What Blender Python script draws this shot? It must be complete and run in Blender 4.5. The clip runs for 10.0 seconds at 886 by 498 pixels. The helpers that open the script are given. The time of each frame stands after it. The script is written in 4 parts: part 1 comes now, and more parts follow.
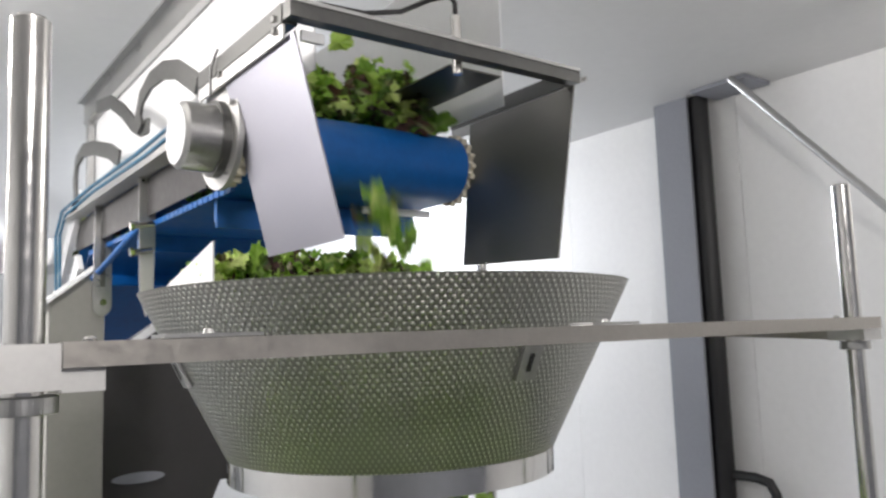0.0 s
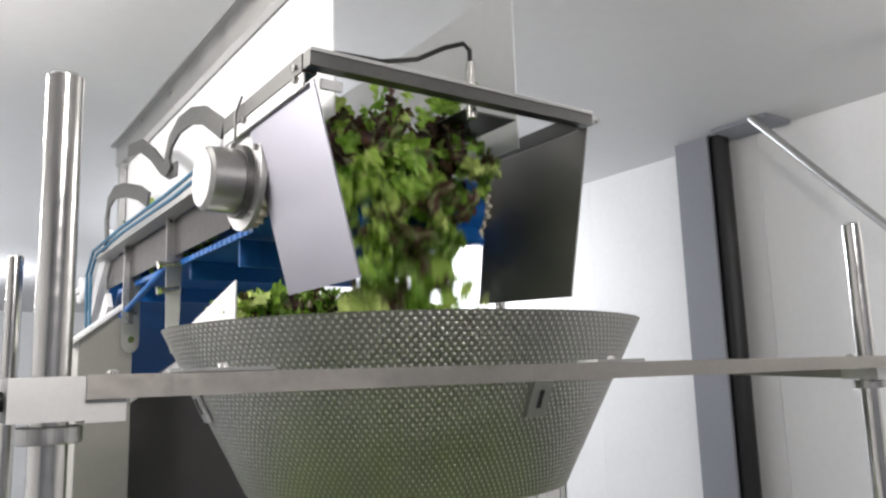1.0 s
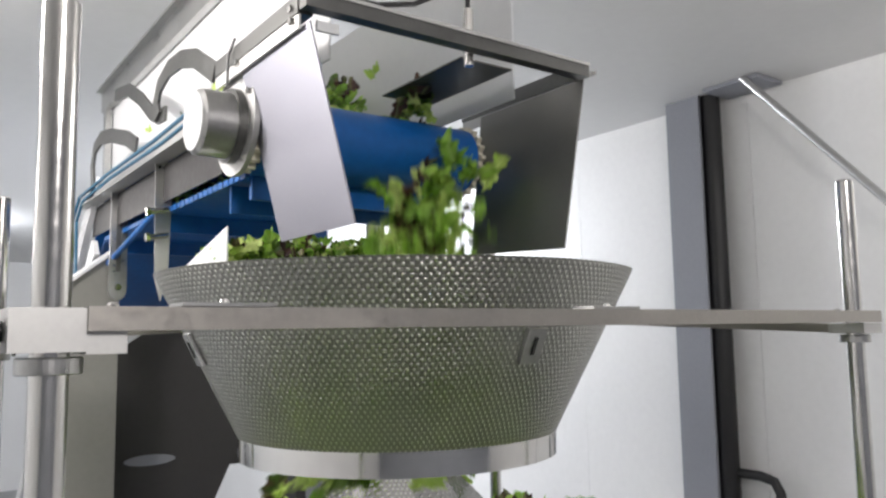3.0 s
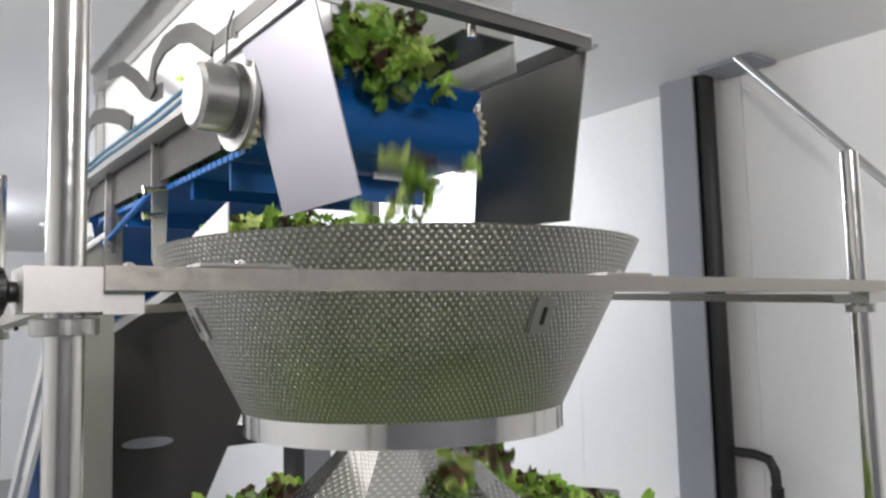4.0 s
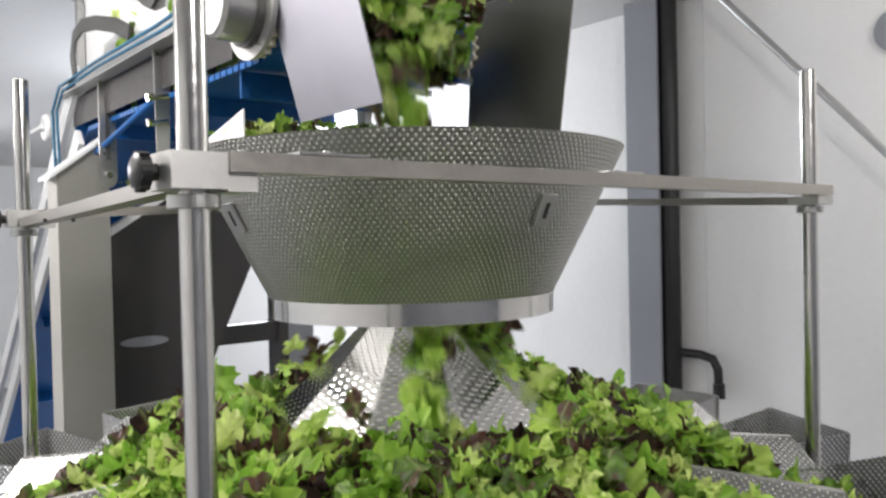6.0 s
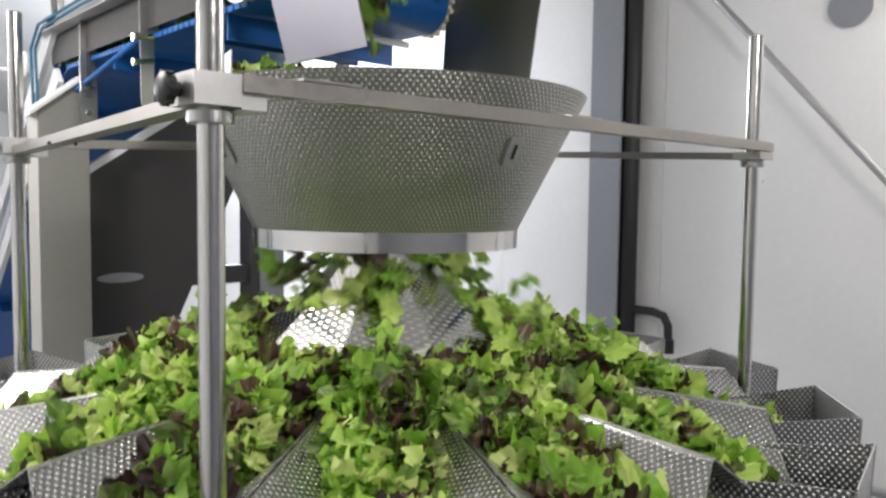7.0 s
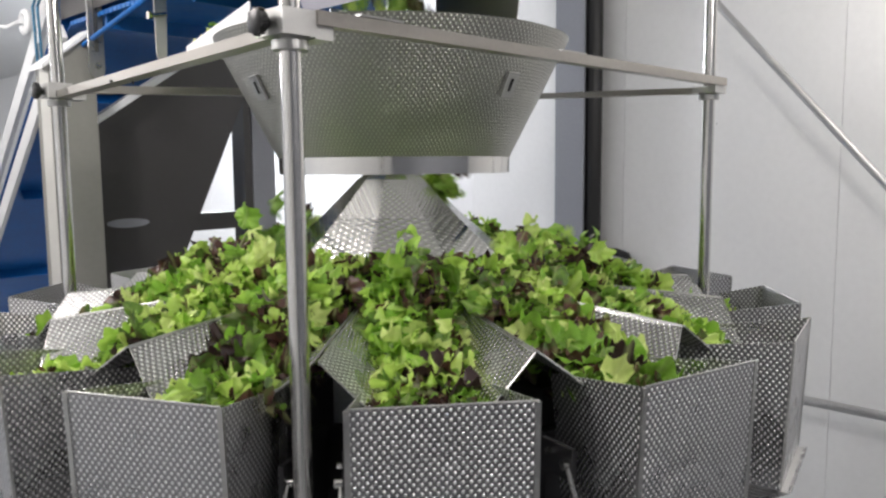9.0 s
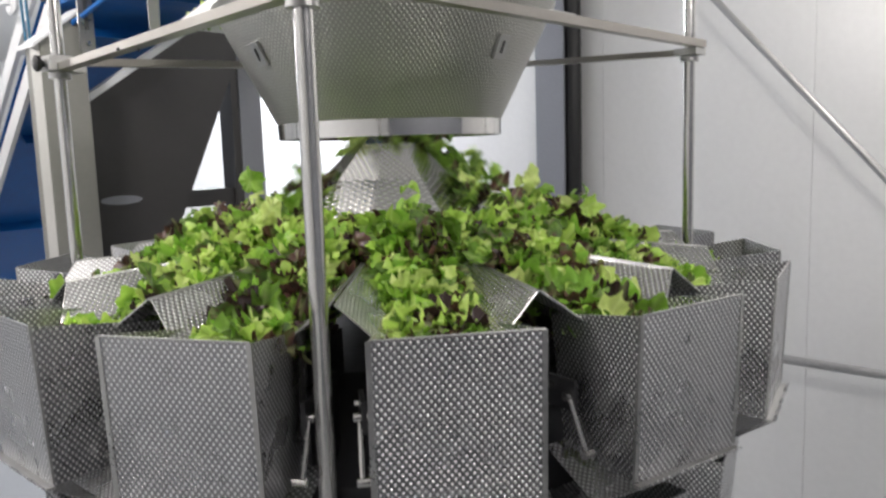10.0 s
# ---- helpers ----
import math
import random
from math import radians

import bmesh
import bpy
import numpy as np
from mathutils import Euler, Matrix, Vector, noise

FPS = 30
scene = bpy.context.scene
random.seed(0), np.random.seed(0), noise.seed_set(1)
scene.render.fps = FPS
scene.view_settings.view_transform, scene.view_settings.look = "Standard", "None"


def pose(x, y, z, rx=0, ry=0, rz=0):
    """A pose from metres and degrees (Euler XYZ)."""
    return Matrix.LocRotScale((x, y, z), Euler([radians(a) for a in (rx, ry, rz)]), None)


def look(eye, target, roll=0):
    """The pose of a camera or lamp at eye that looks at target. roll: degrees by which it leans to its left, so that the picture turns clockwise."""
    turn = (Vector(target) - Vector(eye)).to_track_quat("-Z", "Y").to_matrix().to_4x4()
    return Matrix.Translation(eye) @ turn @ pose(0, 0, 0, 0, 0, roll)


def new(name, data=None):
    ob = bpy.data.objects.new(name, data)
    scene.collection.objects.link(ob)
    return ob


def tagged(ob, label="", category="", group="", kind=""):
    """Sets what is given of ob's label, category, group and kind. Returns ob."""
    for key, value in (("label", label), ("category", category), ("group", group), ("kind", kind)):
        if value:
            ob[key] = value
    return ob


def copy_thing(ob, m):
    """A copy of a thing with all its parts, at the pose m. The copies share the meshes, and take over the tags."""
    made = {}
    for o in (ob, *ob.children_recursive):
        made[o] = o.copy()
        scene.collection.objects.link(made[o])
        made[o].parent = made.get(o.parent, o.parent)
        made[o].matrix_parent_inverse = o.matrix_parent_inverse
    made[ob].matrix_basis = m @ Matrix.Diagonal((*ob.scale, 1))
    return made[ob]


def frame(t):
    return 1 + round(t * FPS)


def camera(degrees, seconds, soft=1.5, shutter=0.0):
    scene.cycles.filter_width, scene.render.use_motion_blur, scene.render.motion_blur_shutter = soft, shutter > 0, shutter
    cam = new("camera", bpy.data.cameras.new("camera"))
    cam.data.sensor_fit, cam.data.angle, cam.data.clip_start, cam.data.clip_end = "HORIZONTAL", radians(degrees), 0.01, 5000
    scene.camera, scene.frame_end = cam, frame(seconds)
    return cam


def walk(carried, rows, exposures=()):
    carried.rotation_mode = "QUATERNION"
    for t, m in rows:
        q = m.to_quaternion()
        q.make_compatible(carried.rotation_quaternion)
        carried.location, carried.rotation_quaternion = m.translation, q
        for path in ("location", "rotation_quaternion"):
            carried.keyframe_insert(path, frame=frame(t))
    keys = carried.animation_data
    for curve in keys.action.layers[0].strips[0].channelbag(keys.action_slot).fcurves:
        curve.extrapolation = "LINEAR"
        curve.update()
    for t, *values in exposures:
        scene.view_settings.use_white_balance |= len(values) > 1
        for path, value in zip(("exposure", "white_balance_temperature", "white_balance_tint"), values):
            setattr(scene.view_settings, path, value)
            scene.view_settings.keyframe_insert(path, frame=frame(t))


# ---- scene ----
cam = camera(59.8, 10.0, soft=2.45, shutter=0.5)
PATH = [
    (0, (-0.062, -0.056, 1.838), (1.126, 1.538, 2.058), -2.0),
    (0.5, (-0.061, -0.08, 1.838), (1.056, 1.558, 2.098), -1.4),
    (1, (-0.065, -0.094, 1.834), (1.062, 1.527, 2.155), -1.8),
    (1.5, (-0.069, -0.093, 1.831), (1.082, 1.512, 2.146), -1.7),
    (2, (-0.077, -0.09, 1.824), (1.087, 1.51, 2.115), -1.4),
    (2.5, (-0.077, -0.068, 1.817), (1.12, 1.515, 2.065), -1.1),
    (2.7, (-0.075, -0.08, 1.819), (1.1, 1.521, 2.054), -0.8),
    (3.8, (-0.08, -0.066, 1.805), (1.084, 1.549, 1.99), -0.9),
    (4, (-0.089, -0.055, 1.797), (1.1, 1.543, 1.977), -1.4),
    (4.5, (-0.107, -0.051, 1.786), (1.12, 1.524, 1.895), -1.4),
    (5, (-0.131, -0.056, 1.774), (1.104, 1.516, 1.828), -1.3),
    (5.2, (-0.14, -0.065, 1.773), (1.088, 1.513, 1.813), -1.2),
    (6.3, (-0.301, -0.128, 1.748), (1.046, 1.349, 1.688), -0.9),
    (6.5, (-0.323, -0.146, 1.736), (1.054, 1.303, 1.66), -0.5),
    (7, (-0.347, -0.181, 1.715), (1.015, 1.277, 1.588), 0.7),
    (7.5, (-0.376, -0.227, 1.699), (0.951, 1.26, 1.534), 1.9),
    (8, (-0.45, -0.241, 1.687), (0.935, 1.192, 1.523), 0.6),
    (8.5, (-0.523, -0.26, 1.66), (0.899, 1.132, 1.457), -0.7),
    (9, (-0.58, -0.28, 1.641), (0.854, 1.097, 1.424), -0.5),
    (9.5, (-0.627, -0.283, 1.622), (0.81, 1.091, 1.403), -0.9),
    (10, (-0.665, -0.299, 1.591), (0.804, 1.034, 1.335), -1.8),
]
walk(cam, [(t, look(eye, target, roll)) for t, eye, target, roll in PATH])

# ---- light ----
scene.view_settings.exposure = 0.0
world = bpy.data.worlds.new("world")
scene.world = world
world.use_nodes = True
world.node_tree.nodes["Background"].inputs[0].default_value = (0.8, 0.87, 1.0, 1)
world.node_tree.nodes["Background"].inputs[1].default_value = 0.3
# added lamps, placed and powered to brighten walls, salad and metal
# x, y, watts, colour
WARM, COOL = (1.0, 0.945, 0.92), (0.89, 0.92, 1.0)
LAMPS = [(-2.2, 3.0, 24, WARM), (-0.6, 1.7, 63, WARM), (-1.3, 6.2, 32, WARM), (0.2, 8.2, 80, COOL), (2.2, 4.9, 128, COOL), (0.1, -1.0, 60, WARM), (2.65, 0.1, 15, WARM)]
LAMP_Z = 2.7


# ---- materials ----
def material(name, colour, rough=0.5, metal=0.0, vary=0.12, scale=6.0, fine=60.0, bump=0.05, depth=0.002, coat=0.0):
    """A surface with two scales of variation in colour and gloss, and fine relief."""
    m = bpy.data.materials.new(name)
    m.use_nodes = True
    n, l = m.node_tree.nodes, m.node_tree.links
    p = n["Principled BSDF"]
    p.inputs["Metallic"].default_value = metal
    p.inputs["Coat Weight"].default_value = coat
    co = n.new("ShaderNodeTexCoord")
    big, small = n.new("ShaderNodeTexNoise"), n.new("ShaderNodeTexNoise")
    big.inputs["Scale"].default_value, small.inputs["Scale"].default_value = scale, fine
    big.inputs["Detail"].default_value, small.inputs["Detail"].default_value = 4, 3
    l.new(co.outputs["Object"], big.inputs["Vector"]), l.new(co.outputs["Object"], small.inputs["Vector"])
    add = n.new("ShaderNodeMath")
    add.operation = "ADD"
    l.new(big.outputs["Fac"], add.inputs[0]), l.new(small.outputs["Fac"], add.inputs[1])
    tone = n.new("ShaderNodeMapRange")
    tone.inputs[1].default_value, tone.inputs[2].default_value = 0.6, 1.4
    tone.inputs[3].default_value, tone.inputs[4].default_value = 1 - vary, 1 + vary
    l.new(add.outputs[0], tone.inputs[0])
    mul = n.new("ShaderNodeVectorMath")
    mul.operation = "SCALE"
    mul.inputs[0].default_value = colour
    l.new(tone.outputs[0], mul.inputs["Scale"])
    l.new(mul.outputs[0], p.inputs["Base Color"])
    gl = n.new("ShaderNodeMapRange")
    gl.inputs[1].default_value, gl.inputs[2].default_value = 0.6, 1.4
    gl.inputs[3].default_value, gl.inputs[4].default_value = max(0.03, rough - 0.08), min(1, rough + 0.1)
    l.new(add.outputs[0], gl.inputs[0]), l.new(gl.outputs[0], p.inputs["Roughness"])
    b = n.new("ShaderNodeBump")
    b.inputs["Strength"].default_value, b.inputs["Distance"].default_value = bump, depth
    l.new(small.outputs["Fac"], b.inputs["Height"]), l.new(b.outputs[0], p.inputs["Normal"])
    return m


def dimpled(name, colour, pitch, row, rough, strength, ground_tone, holes=0.0, depth=0.0022):
    """Sheet steel with staggered pressed dimples, laid out in metres by the UV map. holes: how much the hollows darken as open perforations."""
    m = material(name, colour, rough, 1.0, 0.05, 4, 14, 0.0)
    n, l = m.node_tree.nodes, m.node_tree.links
    p = n["Principled BSDF"]
    uv = n.new("ShaderNodeUVMap")
    sep = n.new("ShaderNodeSeparateXYZ")
    l.new(uv.outputs[0], sep.inputs[0])
    waves = []
    for axis in (0, 1):
        k = n.new("ShaderNodeMath")
        k.operation = "MULTIPLY"
        k.inputs[1].default_value = math.pi / (pitch, row)[axis]
        l.new(sep.outputs[axis], k.inputs[0])
        w = n.new("ShaderNodeMath")
        w.operation = "SINE"
        l.new(k.outputs[0], w.inputs[0])
        waves.append(w)
    prod = n.new("ShaderNodeMath")
    prod.operation = "MULTIPLY"
    l.new(waves[0].outputs[0], prod.inputs[0]), l.new(waves[1].outputs[0], prod.inputs[1])
    h = n.new("ShaderNodeMapRange")
    h.interpolation_type = "SMOOTHSTEP"
    h.inputs[1].default_value, h.inputs[2].default_value = 0.05, 0.9
    l.new(prod.outputs[0], h.inputs[0])
    b = n["Bump"]
    b.inputs["Strength"].default_value, b.inputs["Distance"].default_value = strength, depth
    # highlights put into the colour: raised dots brighter, the ground between them darker
    dot_glint = n.new("ShaderNodeMapRange")
    dot_glint.inputs[1].default_value, dot_glint.inputs[2].default_value, dot_glint.inputs[3].default_value, dot_glint.inputs[4].default_value = 0.15, 0.7, ground_tone, 2.0 - ground_tone
    l.new(prod.outputs[0], dot_glint.inputs[0])
    glinted = n.new("ShaderNodeVectorMath")
    glinted.operation = "SCALE"
    l.new(p.inputs["Base Color"].links[0].from_socket, glinted.inputs[0]), l.new(dot_glint.outputs[0], glinted.inputs["Scale"])
    l.new(glinted.outputs[0], p.inputs["Base Color"])
    l.new(h.outputs[0], b.inputs["Height"])
    if holes:
        cut = n.new("ShaderNodeMapRange")
        cut.inputs[1].default_value, cut.inputs[2].default_value = 0.45, 0.6
        cut.inputs[3].default_value, cut.inputs[4].default_value = 0, holes
        l.new(prod.outputs[0], cut.inputs[0])
        clear = n.new("ShaderNodeBsdfTransparent")
        mix = n.new("ShaderNodeMixShader")
        l.new(cut.outputs[0], mix.inputs[0]), l.new(p.outputs[0], mix.inputs[1]), l.new(clear.outputs[0], mix.inputs[2])
        l.new(mix.outputs[0], n["Material Output"].inputs["Surface"])
    return m


def leafy(name, stops, through_light=0.35, single=False):
    """Lettuce: each leaf takes one colour of the ramp, with veins and blotches."""
    m = bpy.data.materials.new(name)
    m.use_nodes = True
    n, l = m.node_tree.nodes, m.node_tree.links
    p = n["Principled BSDF"]
    p.inputs["Roughness"].default_value = 0.42
    geo, co, noise_ = n.new("ShaderNodeNewGeometry"), n.new("ShaderNodeTexCoord"), n.new("ShaderNodeTexNoise")
    noise_.inputs["Scale"].default_value, noise_.inputs["Detail"].default_value = 38, 5
    l.new(co.outputs["Object"], noise_.inputs["Vector"])
    mixv = n.new("ShaderNodeMath")
    mixv.operation = "MULTIPLY_ADD"
    mixv.inputs[1].default_value, mixv.inputs[2].default_value = 0.5, -0.25
    l.new(noise_.outputs["Fac"], mixv.inputs[0])
    add = n.new("ShaderNodeMath")
    add.operation = "ADD"
    l.new(n.new("ShaderNodeObjectInfo").outputs["Random"] if single else geo.outputs["Random Per Island"], add.inputs[0]), l.new(mixv.outputs[0], add.inputs[1])
    # half by chance, half by the clump that the leaf lies in
    uv, sep, shift, total = n.new("ShaderNodeUVMap"), n.new("ShaderNodeSeparateXYZ"), n.new("ShaderNodeMath"), n.new("ShaderNodeMath")
    l.new(uv.outputs[0], sep.inputs[0]), l.new(sep.outputs[1], shift.inputs[0])
    shift.operation, shift.inputs[1].default_value, shift.inputs[2].default_value = "MULTIPLY_ADD", 0.55, -0.275
    total.operation = "ADD"
    l.new(add.outputs[0], total.inputs[0]), l.new(shift.outputs[0], total.inputs[1])
    ramp = n.new("ShaderNodeValToRGB")
    while len(ramp.color_ramp.elements) < len(stops):
        ramp.color_ramp.elements.new(0.5)
    for e, (at, c) in zip(ramp.color_ramp.elements, stops):
        e.position, e.color = at, (*c, 1)
    l.new(total.outputs[0], ramp.inputs[0])
    # pale midrib
    width, pale = n.new("ShaderNodeMapRange"), n.new("ShaderNodeMix")
    l.new(sep.outputs[0], width.inputs[0])
    width.inputs[1].default_value, width.inputs[2].default_value, width.inputs[3].default_value, width.inputs[4].default_value = 0.0, 0.3, 0.45, 0.0
    pale.data_type = "RGBA"
    l.new(width.outputs[0], pale.inputs["Factor"]), l.new(ramp.outputs[0], pale.inputs["A"])
    pale.inputs["B"].default_value = (0.6, 0.72, 0.3, 1)
    l.new(pale.outputs["Result"], p.inputs["Base Color"])
    b = n.new("ShaderNodeBump")
    b.inputs["Strength"].default_value, b.inputs["Distance"].default_value = 0.8, 0.004
    l.new(noise_.outputs["Fac"], b.inputs["Height"]), l.new(b.outputs[0], p.inputs["Normal"])
    tr, mix = n.new("ShaderNodeBsdfTranslucent"), n.new("ShaderNodeMixShader")
    l.new(ramp.outputs[0], tr.inputs[0])
    mix.inputs[0].default_value = through_light
    l.new(p.outputs[0], mix.inputs[1]), l.new(tr.outputs[0], mix.inputs[2])
    l.new(mix.outputs[0], n["Material Output"].inputs["Surface"])
    return m


STEEL = material("brushed_steel", (0.5, 0.5, 0.49), 0.32, 1.0, 0.1, 8, 120, 0.06, 0.0005)
TUBE = material("polished_tube", (0.7, 0.69, 0.67), 0.16, 1.0, 0.06, 6, 90, 0.02, 0.0005)
MATT = material("bead_blasted_steel", (0.57, 0.57, 0.56), 0.5, 1.0, 0.08, 6, 200, 0.08, 0.0004)
BAR = material("crossbar_steel", (0.42, 0.4, 0.37), 0.38, 1.0, 0.1, 7, 150, 0.06, 0.0005)
POLISHED = material("polished_ring", (0.78, 0.77, 0.75), 0.1, 1.0, 0.06, 5, 60, 0.02, 0.0005)
# darker copy of the steel: shade of hooks, angles and top plate in its colour
SHADESTEEL = material("shaded_steel_sheet", (0.17, 0.17, 0.165), 0.42, 1.0, 0.12, 5, 90, 0.05, 0.0005)
# hood plate steel made darker, putting the far side's shade into its colour
FARPLATE = material("shaded_far_plate", (0.25, 0.245, 0.235), 0.5, 1.0, 0.1, 5, 110, 0.06, 0.0005)
FUNNEL = dimpled("perforated_steel", (0.52, 0.52, 0.49), 0.0048, 0.007, 0.36, 0.6, 0.78)
DIMPLE = dimpled("dimpled_steel", (0.78, 0.78, 0.8), 0.0052, 0.0064, 0.28, 0.8, 0.45)
CONE = dimpled("dimpled_cone_steel", (0.74, 0.74, 0.72), 0.0062, 0.0076, 0.13, 0.3, 0.75)
PAN = dimpled("dimpled_pan_steel", (0.82, 0.82, 0.82), 0.0056, 0.0069, 0.24, 0.9, 0.42)
BELT = material("blue_belt", (0.004, 0.105, 0.37), 0.4, 0.0, 0.15, 9, 70, 0.1, 0.001)
CABLE = material("blue_cable", (0.015, 0.12, 0.22), 0.4)
BLACK = material("black_plastic", (0.012, 0.012, 0.013), 0.4)
GUARD = material("white_guard_sheet", (0.76, 0.77, 0.78), 0.45, 0.0, 0.03)
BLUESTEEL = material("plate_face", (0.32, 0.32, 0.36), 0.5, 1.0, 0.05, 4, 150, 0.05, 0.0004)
WALL = material("wall_panel", (0.9, 0.9, 0.89), 0.45, 0.0, 0.03, 1.5, 30, 0.03)
CEIL = material("ceiling_panel", (0.7, 0.7, 0.69), 0.5, 0.0, 0.04, 1.2, 25, 0.03)
FLOOR = material("resin_floor", (0.34, 0.35, 0.36), 0.35, 0.0, 0.12, 2.0, 60, 0.1)
COLUMN = material("grey_column_paint", (0.27, 0.28, 0.31), 0.5, 0.0, 0.06, 4, 60, 0.05)
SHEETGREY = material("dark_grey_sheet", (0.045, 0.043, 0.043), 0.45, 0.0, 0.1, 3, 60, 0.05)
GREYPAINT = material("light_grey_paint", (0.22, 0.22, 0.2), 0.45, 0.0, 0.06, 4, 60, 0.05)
# paler copy of the post's grey, for the side that catches light
LITPAINT = material("lit_side_grey", (0.5, 0.5, 0.48), 0.45, 0.0, 0.05, 4, 60, 0.05)
PIPE = material("galvanised_pipe", (0.5, 0.5, 0.5), 0.35, 0.8, 0.1, 6, 60, 0.05)
SPROCKET = material("ivory_plastic", (0.6, 0.56, 0.46), 0.5)
BODY = material("machine_body", (0.07, 0.07, 0.075), 0.4, 0.4, 0.12, 4, 60, 0.05)
LETTUCE = [(0.0, (0.72, 0.84, 0.3)), (0.25, (0.5, 0.72, 0.13)), (0.5, (0.27, 0.53, 0.06)), (0.7, (0.17, 0.3, 0.05)), (0.79, (0.08, 0.15, 0.03)), (0.86, (0.12, 0.055, 0.04)), (1.0, (0.04, 0.022, 0.022))]
SALAD = leafy("lettuce", LETTUCE)
BUNCH = leafy("tumbling_lettuce", LETTUCE, single=True)
GLOW = bpy.data.materials.new("lamp_glow")
GLOW.use_nodes = True
GLOW.node_tree.nodes["Principled BSDF"].inputs["Emission Color"].default_value = (1, 0.98, 0.94, 1)
GLOW.node_tree.nodes["Principled BSDF"].inputs["Emission Strength"].default_value = 8


# ---- mesh helpers ----
def finish(bm, name, mat, smooth=False, bevel=0.0):
    if bevel:
        bmesh.ops.bevel(bm, geom=[e for e in bm.edges if len(e.link_faces) == 2 and e.calc_face_angle(0) > 0.5], offset=bevel, segments=2, profile=0.6, affect="EDGES")
    me = bpy.data.meshes.new(name)
    bm.normal_update()
    bm.to_mesh(me)
    bm.free()
    me.materials.append(mat)
    if smooth:
        me.shade_smooth()
        me.set_sharp_from_angle(angle=radians(35))
    return me


def part(name, bm, mat, parent=None, label="", smooth=False, bevel=0.0, m=None):
    ob = new(name, finish(bm, name, mat, smooth, bevel))
    ob.parent = parent
    if m is not None:
        ob.matrix_basis = m
    return tagged(ob, label)


def thing(name, label, category, m=None, group="", kind=""):
    ob = new(name)
    ob.empty_display_size = 0.05
    if m is not None:
        ob.matrix_basis = m
    return tagged(ob, label, category, group, kind)


def box(lo, hi, bm=None):
    bm = bm or bmesh.new()
    v = [bm.verts.new((x, y, z)) for z in (lo[2], hi[2]) for y in (lo[1], hi[1]) for x in (lo[0], hi[0])]
    for f in ((0, 2, 3, 1), (4, 5, 7, 6), (0, 1, 5, 4), (2, 6, 7, 3), (0, 4, 6, 2), (1, 3, 7, 5)):
        bm.faces.new([v[i] for i in f])
    return bm


def tube(points, r, seg=16, bm=None, caps=True):
    """A round bar along points."""
    bm = bm or bmesh.new()
    pts = [Vector(p) for p in points]
    rings, side = [], None
    for i, p in enumerate(pts):
        d = (pts[min(i + 1, len(pts) - 1)] - pts[max(i - 1, 0)]).normalized()
        side = (side - d * side.dot(d)).normalized() if side else d.orthogonal().normalized()
        up = d.cross(side)
        rings.append([bm.verts.new(p + r * (math.cos(a) * side + math.sin(a) * up)) for a in (2 * math.pi * k / seg for k in range(seg))])
    for a, b in zip(rings, rings[1:]):
        for k in range(seg):
            bm.faces.new((a[k], a[(k + 1) % seg], b[(k + 1) % seg], b[k]))
    if caps:
        bm.faces.new(rings[0][::-1]), bm.faces.new(rings[-1])
    return bm


def lathe(profile, seg=96, bm=None, closed=True, start=0.0, turn=360.0):
    """A turned body round z from (r, z) rows, with a UV map in metres."""
    bm = bm or bmesh.new()
    uv = bm.loops.layers.uv.verify()
    rows = profile + [profile[0]] if closed else profile
    length = [0]
    for a, b in zip(rows, rows[1:]):
        length.append(length[-1] + math.dist(a, b))
    mean = sum(r for r, z in profile) / len(profile)
    vs = [[bm.verts.new((r * math.cos(t), r * math.sin(t), z)) for t in (radians(start + turn * k / seg) for k in range(seg if turn == 360 else seg + 1))] for r, z in profile]
    n = len(vs[0])
    for i in range(len(rows) - 1):
        for k in range(seg):
            quad = [(i, k), (i, k + 1), (i + 1, k + 1), (i + 1, k)]
            f = bm.faces.new([vs[a % len(profile)][b % n] for a, b in quad])
            for loop, (a, b) in zip(f.loops, quad):
                loop[uv].uv = (radians(turn) * b / seg * mean, length[a])
    return bm


def plate(corners, thick, bm=None, along=None):
    """A flat sheet through its corners, thickened behind its face, with a UV map in metres."""
    bm = bm or bmesh.new()
    uv = bm.loops.layers.uv.verify()
    c = [Vector(p) for p in corners]
    nrm = (c[1] - c[0]).cross(c[2] - c[0]).normalized()
    ax = ((Vector(along) if along else c[1] - c[0])).normalized()
    ay = nrm.cross(ax)
    front, back = [bm.verts.new(p) for p in c], [bm.verts.new(p - nrm * thick) for p in c]
    faces = [bm.faces.new(front), bm.faces.new(back[::-1])]
    for i in range(len(c)):
        j = (i + 1) % len(c)
        faces.append(bm.faces.new((front[j], front[i], back[i], back[j])))
    for f in faces:
        for loop in f.loops:
            loop[uv].uv = (loop.vert.co.dot(ax), loop.vert.co.dot(ay))
    return bm


def disc(c, axis, r, thick, seg=32, bm=None):
    c, a = Vector(c), Vector(axis).normalized()
    return tube([c, c + a * thick], r, seg, bm)


